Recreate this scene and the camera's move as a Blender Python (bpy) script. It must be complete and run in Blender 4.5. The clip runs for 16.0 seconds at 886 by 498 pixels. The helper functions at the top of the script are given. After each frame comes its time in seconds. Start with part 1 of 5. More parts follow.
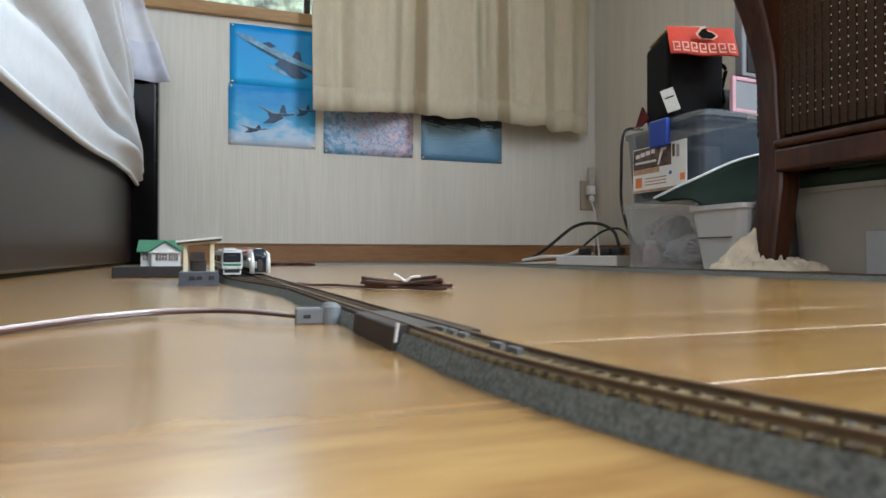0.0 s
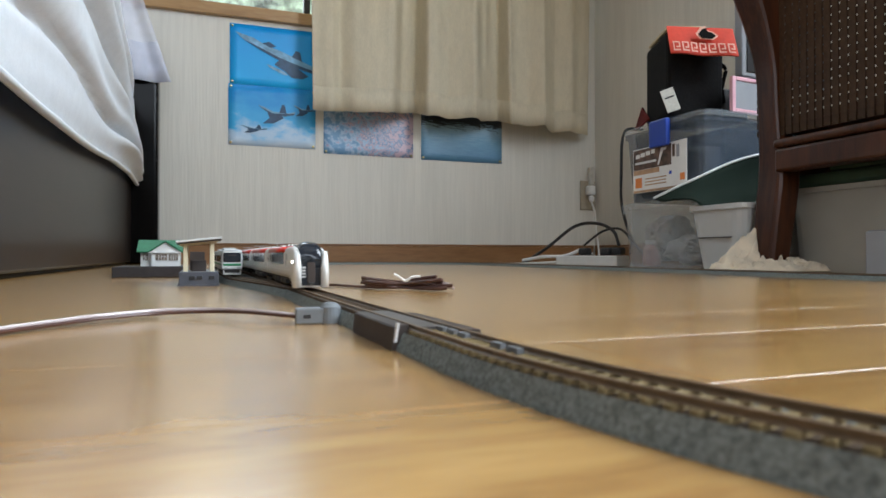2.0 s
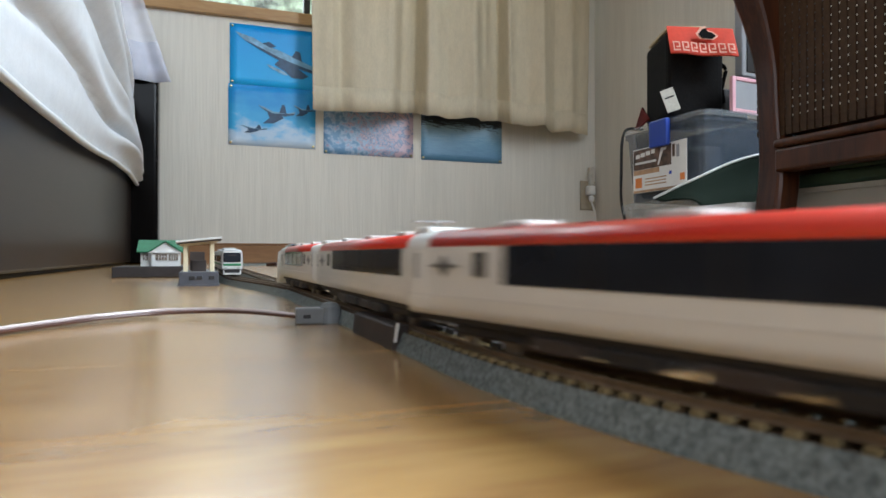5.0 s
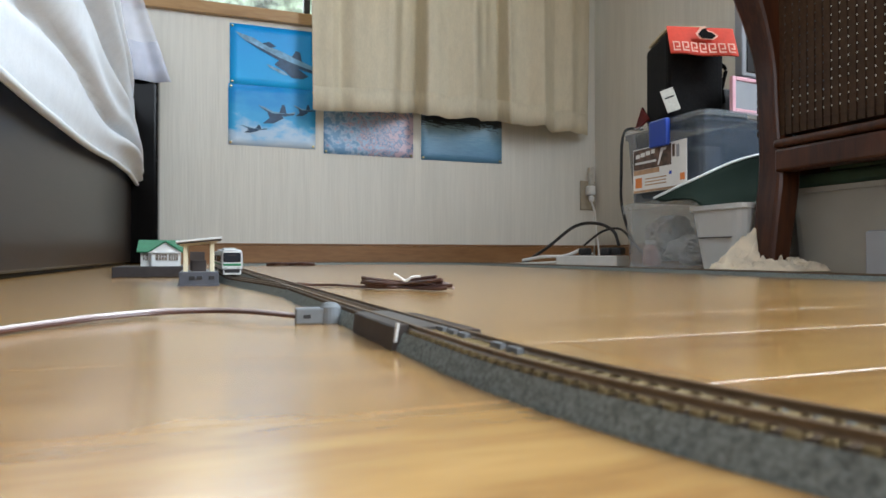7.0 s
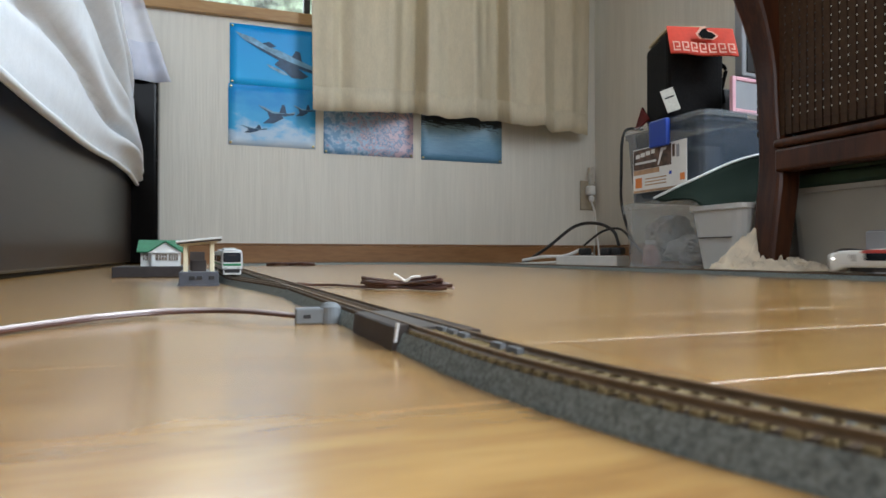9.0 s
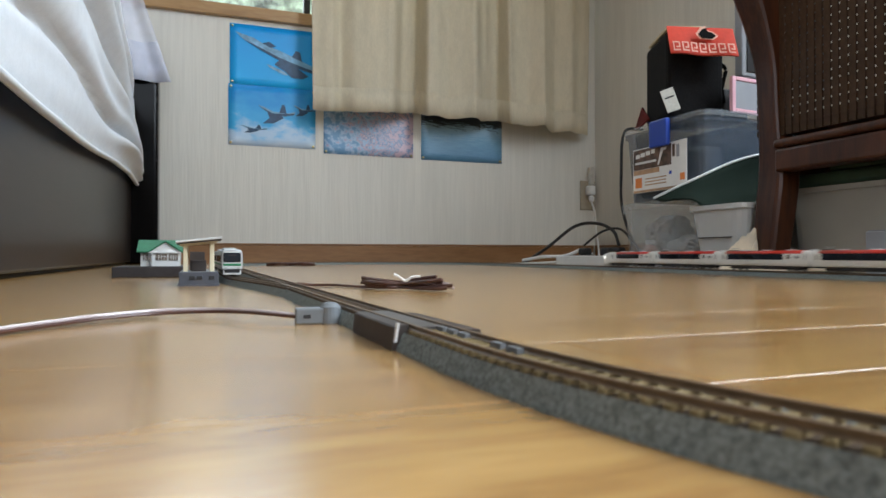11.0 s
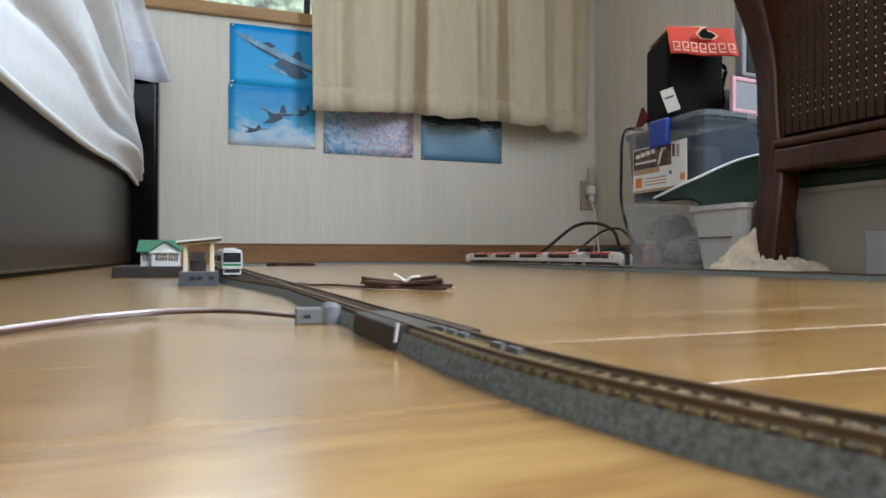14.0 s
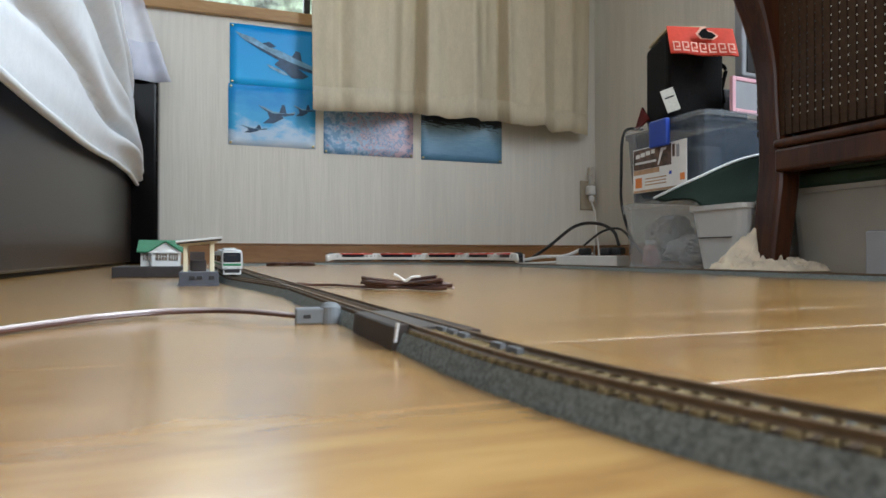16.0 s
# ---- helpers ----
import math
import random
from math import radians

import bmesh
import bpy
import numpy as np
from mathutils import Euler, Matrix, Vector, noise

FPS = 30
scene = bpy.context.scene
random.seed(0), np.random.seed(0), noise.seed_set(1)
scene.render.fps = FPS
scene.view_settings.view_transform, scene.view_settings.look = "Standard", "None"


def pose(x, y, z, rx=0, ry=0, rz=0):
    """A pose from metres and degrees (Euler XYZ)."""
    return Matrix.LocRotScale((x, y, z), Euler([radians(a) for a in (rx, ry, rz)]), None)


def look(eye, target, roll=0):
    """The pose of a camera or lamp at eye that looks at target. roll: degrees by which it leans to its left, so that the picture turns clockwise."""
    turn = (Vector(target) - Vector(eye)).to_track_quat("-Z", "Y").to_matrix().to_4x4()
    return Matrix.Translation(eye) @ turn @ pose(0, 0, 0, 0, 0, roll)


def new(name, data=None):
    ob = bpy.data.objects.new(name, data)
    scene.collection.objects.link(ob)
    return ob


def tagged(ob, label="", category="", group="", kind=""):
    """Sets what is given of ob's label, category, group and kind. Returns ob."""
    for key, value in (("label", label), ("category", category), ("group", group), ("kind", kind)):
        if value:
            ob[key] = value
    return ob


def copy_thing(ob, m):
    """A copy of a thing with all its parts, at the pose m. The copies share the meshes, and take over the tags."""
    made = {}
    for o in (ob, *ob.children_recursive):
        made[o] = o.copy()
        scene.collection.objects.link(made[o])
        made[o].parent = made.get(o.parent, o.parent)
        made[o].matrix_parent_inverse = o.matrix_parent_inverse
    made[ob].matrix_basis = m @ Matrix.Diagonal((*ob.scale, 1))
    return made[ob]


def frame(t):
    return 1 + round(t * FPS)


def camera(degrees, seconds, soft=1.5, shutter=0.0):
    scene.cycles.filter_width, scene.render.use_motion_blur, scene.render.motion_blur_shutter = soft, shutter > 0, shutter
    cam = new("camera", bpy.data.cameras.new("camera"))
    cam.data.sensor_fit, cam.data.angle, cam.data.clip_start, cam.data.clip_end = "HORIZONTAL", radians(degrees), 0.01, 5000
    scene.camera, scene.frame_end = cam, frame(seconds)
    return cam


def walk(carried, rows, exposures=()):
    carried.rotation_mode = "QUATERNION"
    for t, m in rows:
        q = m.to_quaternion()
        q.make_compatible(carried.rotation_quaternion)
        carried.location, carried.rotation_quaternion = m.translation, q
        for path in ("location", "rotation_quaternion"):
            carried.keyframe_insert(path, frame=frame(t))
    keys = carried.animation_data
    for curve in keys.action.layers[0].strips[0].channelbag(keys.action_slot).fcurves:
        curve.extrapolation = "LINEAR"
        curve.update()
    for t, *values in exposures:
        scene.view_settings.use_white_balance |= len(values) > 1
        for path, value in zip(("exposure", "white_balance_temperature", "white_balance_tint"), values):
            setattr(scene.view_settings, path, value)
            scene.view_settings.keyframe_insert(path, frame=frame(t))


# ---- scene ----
cam = camera(68.6, 16.0, 1.5, 0.8)
EYE = (0.0, 0.0, 0.0258)
CAM_POSE = Matrix.Translation(EYE) @ pose(0, 0, 0, 90.55, 0, -20.5)
cam.data.dof.use_dof, cam.data.dof.focus_distance, cam.data.dof.aperture_fstop = True, 0.60, 32.0
walk(cam, [(0, CAM_POSE), (16, CAM_POSE)], exposures=[(0, 0.04), (4.2, 0.04), (5.6, 0.20), (6.5, 0.23), (7.0, 0.21), (7.5, 0.16), (8.0, 0.10), (9.0, 0.04), (16, 0.04)])

# ---------------------------------------------------------------- light
world = bpy.data.worlds.new("sky")
scene.world = world
world.use_nodes = True
wn = world.node_tree.nodes
sky = wn.new("ShaderNodeTexSky")
sky.sky_type, sky.sun_disc = "NISHITA", False
sky.sun_elevation, sky.sun_rotation = radians(62), radians(119)
wn["Background"].inputs[1].default_value = 0.12
world.node_tree.links.new(sky.outputs[0], wn["Background"].inputs[0])
sun = new("sun", bpy.data.lights.new("sun", "SUN"))
sun.data.energy, sun.data.angle, sun.data.color = 2.0, radians(0.6), (1, 0.95, 0.88)
sun.matrix_world = look((5.5, -3, 12), (0, 0, 0))


def window_light(name, place, target, w, h, power, color=(0.84, 0.94, 1.0)):
    lamp = new(name, bpy.data.lights.new(name, "AREA"))
    lamp.data.shape, lamp.data.size, lamp.data.size_y = "RECTANGLE", w, h
    lamp.data.energy, lamp.data.color = power, color
    lamp.matrix_world = look(place, target)


# daylight in the openings: the window of the east wall, the wide south window, the north window beside its curtain
window_light("daylight_east", (1.46, -0.60, 1.45), (0.0, -0.72, 0.62), 1.6, 1.2, 106, (0.78, 0.89, 1.0))
window_light("daylight_south", (-0.75, -2.47, 1.25), (0.1, 1.0, 0.40), 1.5, 1.3, 26, (0.82, 0.90, 1.0))
window_light("daylight_north", (0.08, 2.27, 1.28), (0.0, 0.6, 0.2), 0.5, 0.8, 6, (0.80, 0.92, 1.0))

# ---------------------------------------------------------------- materials


def mat(name, color, rough=0.6, metal=0.0, var=0.12, scale=40.0, bump=0.0, spec=0.5, emit=None, stretch=(1, 1, 1), var2=0.0, coat=0.0, coarse=0.17):
    m = bpy.data.materials.new(name)
    m.use_nodes = True
    nt = m.node_tree
    b = nt.nodes["Principled BSDF"]
    b.inputs["Roughness"].default_value = rough
    b.inputs["Metallic"].default_value = metal
    b.inputs["Specular IOR Level"].default_value = spec
    b.inputs["Coat Weight"].default_value = coat
    b.inputs["Coat Roughness"].default_value = 0.15
    tc = nt.nodes.new("ShaderNodeTexCoord")
    mp = nt.nodes.new("ShaderNodeMapping")
    mp.inputs["Scale"].default_value = stretch
    nt.links.new(tc.outputs["Object"], mp.inputs[0])
    n1 = nt.nodes.new("ShaderNodeTexNoise")
    n1.inputs["Scale"].default_value, n1.inputs["Detail"].default_value = scale, 5
    nt.links.new(mp.outputs[0], n1.inputs["Vector"])
    n2 = nt.nodes.new("ShaderNodeTexNoise")
    n2.inputs["Scale"].default_value, n2.inputs["Detail"].default_value = scale * coarse, 3
    nt.links.new(mp.outputs[0], n2.inputs["Vector"])
    add = nt.nodes.new("ShaderNodeMath")
    add.operation = "ADD"
    nt.links.new(n1.outputs[0], add.inputs[0])
    nt.links.new(n2.outputs[0], add.inputs[1])
    mr = nt.nodes.new("ShaderNodeMapRange")
    mr.inputs[1].default_value, mr.inputs[2].default_value = 0.76, 1.24
    mr.inputs[3].default_value, mr.inputs[4].default_value = 1 - var, 1 + var
    nt.links.new(add.outputs[0], mr.inputs[0])
    last = mr.outputs[0]
    if var2:
        oi = nt.nodes.new("ShaderNodeObjectInfo")
        m2 = nt.nodes.new("ShaderNodeMapRange")
        m2.inputs[3].default_value, m2.inputs[4].default_value = 1 - var2, 1 + var2
        nt.links.new(oi.outputs["Random"], m2.inputs[0])
        mu = nt.nodes.new("ShaderNodeMath")
        mu.operation = "MULTIPLY"
        nt.links.new(last, mu.inputs[0])
        nt.links.new(m2.outputs[0], mu.inputs[1])
        last = mu.outputs[0]
    vm = nt.nodes.new("ShaderNodeVectorMath")
    vm.operation = "SCALE"
    vm.inputs[0].default_value = color
    nt.links.new(last, vm.inputs["Scale"])
    nt.links.new(vm.outputs[0], b.inputs["Base Color"])
    if bump:
        bp = nt.nodes.new("ShaderNodeBump")
        bp.inputs["Strength"].default_value = bump
        bp.inputs["Distance"].default_value = 0.3 / scale
        nt.links.new(n1.outputs[0], bp.inputs["Height"])
        nt.links.new(bp.outputs[0], b.inputs["Normal"])
    if emit:
        b.inputs["Emission Color"].default_value = (*emit[0], 1)
        b.inputs["Emission Strength"].default_value = emit[1]
    return m


def clear(name, color, rough=0.15, alpha=0.35, trans=0.0):
    m = mat(name, color, rough, var=0.08, scale=30)
    b = m.node_tree.nodes["Principled BSDF"]
    b.inputs["Alpha"].default_value = alpha
    b.inputs["Transmission Weight"].default_value = trans
    return m


def wood(name, dark, light, rough, scale, stretch, var2=0.0, bump=0.05, coat=0.0):
    m = bpy.data.materials.new(name)
    m.use_nodes = True
    nt = m.node_tree
    b = nt.nodes["Principled BSDF"]
    b.inputs["Roughness"].default_value = rough
    b.inputs["Coat Weight"].default_value = coat
    b.inputs["Coat Roughness"].default_value = 0.12
    tc = nt.nodes.new("ShaderNodeTexCoord")
    oi = nt.nodes.new("ShaderNodeObjectInfo")
    off = nt.nodes.new("ShaderNodeVectorMath")
    off.operation = "MULTIPLY_ADD"
    off.inputs[1].default_value = (7, 7, 7)
    nt.links.new(oi.outputs["Random"], off.inputs[0])
    nt.links.new(tc.outputs["Object"], off.inputs[2])
    mp = nt.nodes.new("ShaderNodeMapping")
    mp.inputs["Scale"].default_value = stretch
    nt.links.new(off.outputs[0], mp.inputs[0])
    n = nt.nodes.new("ShaderNodeTexNoise")
    n.inputs["Scale"].default_value, n.inputs["Detail"].default_value, n.inputs["Distortion"].default_value = scale, 8, 0.6
    nt.links.new(mp.outputs[0], n.inputs["Vector"])
    n2 = nt.nodes.new("ShaderNodeTexNoise")
    n2.inputs["Scale"].default_value, n2.inputs["Detail"].default_value = scale * 0.12, 3
    nt.links.new(mp.outputs[0], n2.inputs["Vector"])
    mix = nt.nodes.new("ShaderNodeMath")
    mix.operation = "MULTIPLY_ADD"
    mix.inputs[1].default_value = 0.5
    nt.links.new(n.outputs[0], mix.inputs[0])
    half = nt.nodes.new("ShaderNodeMath")
    half.operation = "MULTIPLY_ADD"
    half.inputs[1].default_value = 0.5
    nt.links.new(n2.outputs[0], half.inputs[0])
    m2 = nt.nodes.new("ShaderNodeMapRange")
    m2.inputs[3].default_value, m2.inputs[4].default_value = -var2, var2
    nt.links.new(oi.outputs["Random"], m2.inputs[0])
    nt.links.new(m2.outputs[0], half.inputs[2])
    nt.links.new(half.outputs[0], mix.inputs[2])
    cr = nt.nodes.new("ShaderNodeValToRGB")
    cr.color_ramp.elements[0].position, cr.color_ramp.elements[0].color = 0.36, (*dark, 1)
    cr.color_ramp.elements[1].position, cr.color_ramp.elements[1].color = 0.64, (*light, 1)
    nt.links.new(mix.outputs[0], cr.inputs[0])
    nt.links.new(cr.outputs[0], b.inputs["Base Color"])
    bp = nt.nodes.new("ShaderNodeBump")
    bp.inputs["Strength"].default_value, bp.inputs["Distance"].default_value = bump, 0.001
    nt.links.new(n.outputs[0], bp.inputs["Height"])
    nt.links.new(bp.outputs[0], b.inputs["Normal"])
    return m


def thin_cloth(m, color, share):
    """Lets part of the light through a fabric."""
    nt = m.node_tree
    tr = nt.nodes.new("ShaderNodeBsdfTranslucent")
    tr.inputs[0].default_value = (*color, 1)
    mx = nt.nodes.new("ShaderNodeMixShader")
    mx.inputs[0].default_value = share
    o = nt.nodes["Material Output"]
    nt.links.new(nt.nodes["Principled BSDF"].outputs[0], mx.inputs[1])
    nt.links.new(tr.outputs[0], mx.inputs[2])
    nt.links.new(mx.outputs[0], o.inputs["Surface"])
    return m


FLOOR_WOOD = wood("floor_wood", (0.350, 0.182, 0.054), (0.545, 0.320, 0.106), 0.27, 30, (1.3, 6, 1), 0.06, 0.0, 0.85)
FLOOR_WOOD.node_tree.nodes["Principled BSDF"].inputs["Coat Roughness"].default_value = 0.20
FLOOR_SUB = mat("floor_joint", (0.12, 0.07, 0.03), 0.8)
WALLPAPER = mat("wallpaper", (0.66, 0.635, 0.57), 0.85, var=0.045, scale=60, bump=0.25, stretch=(3, 3, 0.12))
# unseen walls are given dark wood brown so they bounce less light
UNSEEN_WALL = wood("unseen_wall_brown", (0.16, 0.10, 0.055), (0.26, 0.17, 0.10), 0.5, 12, (5, 5, 0.5), 0, 0.03, 0.1)
CEILING = mat("ceiling_paint", (0.55, 0.53, 0.48), 0.9, var=0.04, scale=10)
BASEBOARD = wood("baseboard_wood", (0.20, 0.095, 0.035), (0.30, 0.15, 0.06), 0.4, 25, (0.7, 5, 5), 0, 0.03, 0.2)
SILL_WOOD = wood("sill_wood", (0.30, 0.16, 0.06), (0.42, 0.25, 0.10), 0.4, 25, (0.7, 5, 5), 0, 0.03, 0.2)
BED_DARK = wood("dark_veneer", (0.011, 0.008, 0.007), (0.021, 0.015, 0.012), 0.36, 20, (8, 0.6, 6), 0, 0.02, 0.12)
BED_DARK.node_tree.nodes["Principled BSDF"].inputs["Specular IOR Level"].default_value = 0.32
CHAIR_WOOD = wood("chair_wood", (0.028, 0.0080, 0.0030), (0.085, 0.0260, 0.0085), 0.42, 22, (6, 6, 0.8), 0, 0.03, 0.1)
CHAIR_WOOD.node_tree.nodes["Principled BSDF"].inputs["Specular IOR Level"].default_value = 0.3
CANE = mat("cane", (0.050, 0.027, 0.014), 0.7, var=0.25, scale=120, spec=0.2)
BALLAST = mat("ballast_plastic", (0.182, 0.207, 0.202), 0.85, spec=0.2, var=0.36, scale=1200, bump=1.0, coarse=0.55)
RAIL = mat("rail_metal", (0.150, 0.100, 0.058), 0.5, 0.1, var=0.2, scale=300)
SLEEPER = mat("sleeper_plastic", (0.215, 0.160, 0.080), 0.9, spec=0.15, var=0.25, scale=400, var2=0.15)
SLEEPER_BROWN = mat("sleeper_brown_plastic", (0.092, 0.064, 0.042), 0.9, spec=0.15, var=0.25, scale=400, var2=0.15)
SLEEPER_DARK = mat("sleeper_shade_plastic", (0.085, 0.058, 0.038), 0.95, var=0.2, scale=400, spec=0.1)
TURNOUT_BROWN = mat("turnout_brown", (0.045, 0.033, 0.028), 0.55, var=0.15, scale=200)
GREY_PLASTIC = mat("grey_plastic", (0.17, 0.185, 0.195), 0.5, var=0.08, scale=150)
DARK_PLASTIC = mat("dark_plastic", (0.02, 0.02, 0.022), 0.5, var=0.15, scale=150)
BODY_WHITE = mat("train_white", (0.74, 0.74, 0.71), 0.32, var=0.03, scale=200, coat=0.3)
BODY_RED = mat("train_red", (0.62, 0.035, 0.02), 0.35, var=0.05, scale=200, coat=0.3)
GLASS_DARK = mat("dark_glazing", (0.018, 0.022, 0.030), 0.12, var=0.3, scale=90)
DOOR_GREY = mat("door_grey", (0.35, 0.35, 0.34), 0.4, var=0.05, scale=200)
EMBLEM = mat("emblem_grey", (0.16, 0.16, 0.16), 0.4, var=0.05, scale=200)
UNDER = mat("underframe_black", (0.014, 0.013, 0.013), 0.6, var=0.3, scale=250)
STEEL = mat("wheel_steel", (0.22, 0.2, 0.18), 0.35, 0.8, var=0.1, scale=200)
ROOF_GREY = mat("roof_grey", (0.45, 0.45, 0.44), 0.5, var=0.08, scale=200)
LAMP_ON = mat("headlight_lit", (0.9, 0.9, 0.85), 0.3, emit=((1.0, 0.96, 0.88), 14.0))
LAMP_OFF = mat("lamp_lens", (0.5, 0.5, 0.48), 0.15)
GREEN = mat("green_paint", (0.03, 0.23, 0.10), 0.45, var=0.08, scale=200)
ROOF_GREEN = mat("roof_green", (0.02, 0.16, 0.075), 0.6, var=0.15, scale=300)
CREAM = mat("cream_plastic", (0.70, 0.63, 0.45), 0.5, var=0.06, scale=150)
OFFWHITE = mat("offwhite_plastic", (0.68, 0.68, 0.66), 0.45, var=0.05, scale=120)
CLOTH_WHITE = mat("white_cotton", (0.82, 0.86, 0.90), 0.9, var=0.04, scale=300, bump=0.15)
CURTAIN = mat("beige_curtain", (0.68, 0.605, 0.455), 0.9, var=0.07, scale=300, bump=0.2, stretch=(1, 1, 0.3))
thin_cloth(CURTAIN, (0.70, 0.60, 0.42), 0.22)
thin_cloth(CLOTH_WHITE, (0.85, 0.88, 0.92), 0.2)
CREAM_CLOTH = mat("cream_rag", (0.80, 0.70, 0.55), 0.95, var=0.22, scale=30, bump=0.2)
PAPER = mat("paper_white", (0.75, 0.75, 0.73), 0.7, var=0.04, scale=60)
BLACK_FABRIC = mat("black_fabric", (0.006, 0.0055, 0.0055), 0.9, var=0.3, scale=200, bump=0.3, spec=0.15)
RED_FABRIC = mat("red_fabric", (0.55, 0.045, 0.02), 0.7, var=0.08, scale=150, bump=0.1)
PINK = mat("pink_plastic", (0.75, 0.42, 0.48), 0.4, var=0.04, scale=60)
BLUE = mat("blue_plastic", (0.01, 0.045, 0.32), 0.35, var=0.05, scale=60)
ORANGE = mat("orange_print", (0.70, 0.22, 0.05), 0.6, var=0.06, scale=60)
BIN_GREY = mat("bin_grey", (0.36, 0.34, 0.29), 0.4, var=0.05, scale=20)
BASKET_WHITE = mat("basket_white", (0.55, 0.56, 0.55), 0.45, var=0.04, scale=20)
TRAY_GREEN = mat("tray_green", (0.013, 0.022, 0.016), 0.9, spec=0.15, var=0.1, scale=20)
GREY_BOX = mat("grey_card", (0.30, 0.31, 0.33), 0.7, var=0.05, scale=30)
WIRE_BROWN = mat("wire_brown", (0.07, 0.028, 0.02), 0.4, var=0.1, scale=100)
WIRE_WHITE = mat("wire_white", (0.46, 0.39, 0.38), 0.16, var=0.06, scale=100)
WIRE_BLACK = mat("wire_black", (0.012, 0.012, 0.013), 0.45, var=0.1, scale=100)
CLEAR_BOX = clear("clear_plastic", (0.55, 0.60, 0.63), 0.2, 0.24)
SMOKE_BOX = clear("smoky_plastic", (0.10, 0.13, 0.17), 0.15, 0.42)
SHEER = clear("sheer_lace", (0.72, 0.75, 0.86), 0.9, 0.60)
WINDOW_GLASS = clear("window_glass", (0.9, 0.95, 0.95), 0.03, 0.12)
ALU_DARK = mat("dark_aluminium", (0.03, 0.028, 0.026), 0.4, 0.5)

# ---------------------------------------------------------------- mesh helpers


def link(name, bm, material, parent=None, label="", smooth=False):
    me = bpy.data.meshes.new(name)
    bmesh.ops.recalc_face_normals(bm, faces=bm.faces)
    if smooth:
        for f in bm.faces:
            f.smooth = True
    bm.to_mesh(me)
    bm.free()
    me.materials.append(material)
    ob = new(name, me)
    if parent:
        ob.parent = parent
    if label:
        ob["label"] = label
    return ob


def part(name, bm, material, parent, label="", smooth=False):
    return link(name, bm, material, parent, label, smooth)


def thing(name, label, category, at=(0, 0, 0), rz=0.0, group="", kind=""):
    e = new(name)
    e.matrix_basis = pose(*at, 0, 0, rz)
    e.empty_display_size = 0.01
    return tagged(e, label, category, group, kind)


def box(x0, x1, y0, y1, z0, z1, bevel=0.0, seg=2, bm=None, m=None):
    own = bmesh.new()
    bmesh.ops.create_cube(own, size=1, matrix=Matrix.Translation(((x0 + x1) / 2, (y0 + y1) / 2, (z0 + z1) / 2)) @ Matrix.Diagonal((x1 - x0, y1 - y0, z1 - z0, 1)))
    if bevel:
        bmesh.ops.bevel(own, geom=own.edges[:] + own.verts[:], offset=bevel, segments=seg, affect="EDGES", profile=0.5)
    if m:
        own.transform(m)
    if bm is None:
        return own
    join(bm, own)
    return bm


def join(bm, other):
    me = bpy.data.meshes.new("tmp")
    other.to_mesh(me)
    other.free()
    bm.from_mesh(me)
    bpy.data.meshes.remove(me)


def loft(rings, cap=True, bm=None):
    bm = bm or bmesh.new()
    vs = [[bm.verts.new(p) for p in r] for r in rings]
    n = len(vs[0])
    for a, b in zip(vs, vs[1:]):
        for i in range(n):
            bm.faces.new((a[i], a[(i + 1) % n], b[(i + 1) % n], b[i]))
    if cap:
        bm.faces.new(vs[0][::-1])
        bm.faces.new(vs[-1])
    return bm


def sheet(fn, nu, nv, thick=0.0):
    """A grid of fn(u, v), u and v from 0 to 1, with a thickness."""
    bm = bmesh.new()
    g = [[bm.verts.new(fn(i / nu, j / nv)) for j in range(nv + 1)] for i in range(nu + 1)]
    for i in range(nu):
        for j in range(nv):
            bm.faces.new((g[i][j], g[i + 1][j], g[i + 1][j + 1], g[i][j + 1]))
    if thick:
        bm.normal_update()
        k = [[bm.verts.new(a.co - a.normal * thick) for a in r] for r in g]
        for i in range(nu):
            for j in range(nv):
                bm.faces.new((k[i][j], k[i][j + 1], k[i + 1][j + 1], k[i + 1][j]))
        for i in range(nu):
            bm.faces.new((g[i][0], k[i][0], k[i + 1][0], g[i + 1][0]))
            bm.faces.new((g[i][nv], g[i + 1][nv], k[i + 1][nv], k[i][nv]))
        for j in range(nv):
            bm.faces.new((g[0][j], g[0][j + 1], k[0][j + 1], k[0][j]))
            bm.faces.new((g[nu][j], k[nu][j], k[nu][j + 1], g[nu][j + 1]))
    return bm


def smooth_line(pts, per=8):
    P = [Vector(p) for p in pts]
    P = [2 * P[0] - P[1]] + P + [2 * P[-1] - P[-2]]
    out = []
    for i in range(1, len(P) - 2):
        a, b, c, d = P[i - 1:i + 3]
        for k in range(per):
            t = k / per
            out.append(0.5 * (2 * b + (c - a) * t + (2 * a - 5 * b + 4 * c - d) * t * t + (3 * b - a - 3 * c + d) * t ** 3))
    return out + [P[-2]]


def tube(pts, r, n=8, per=8, flat=1.0):
    line = smooth_line(pts, per)
    rings = []
    for i, p in enumerate(line):
        d = (line[min(i + 1, len(line) - 1)] - line[max(i - 1, 0)]).normalized()
        side = d.cross(Vector((0, 0, 1)))
        side = side.normalized() if side.length > 1e-4 else Vector((1, 0, 0))
        up = side.cross(d)
        rings.append([p + side * (r * math.cos(2 * math.pi * k / n)) + up * (r * flat * math.sin(2 * math.pi * k / n)) for k in range(n)])
    return loft(rings)


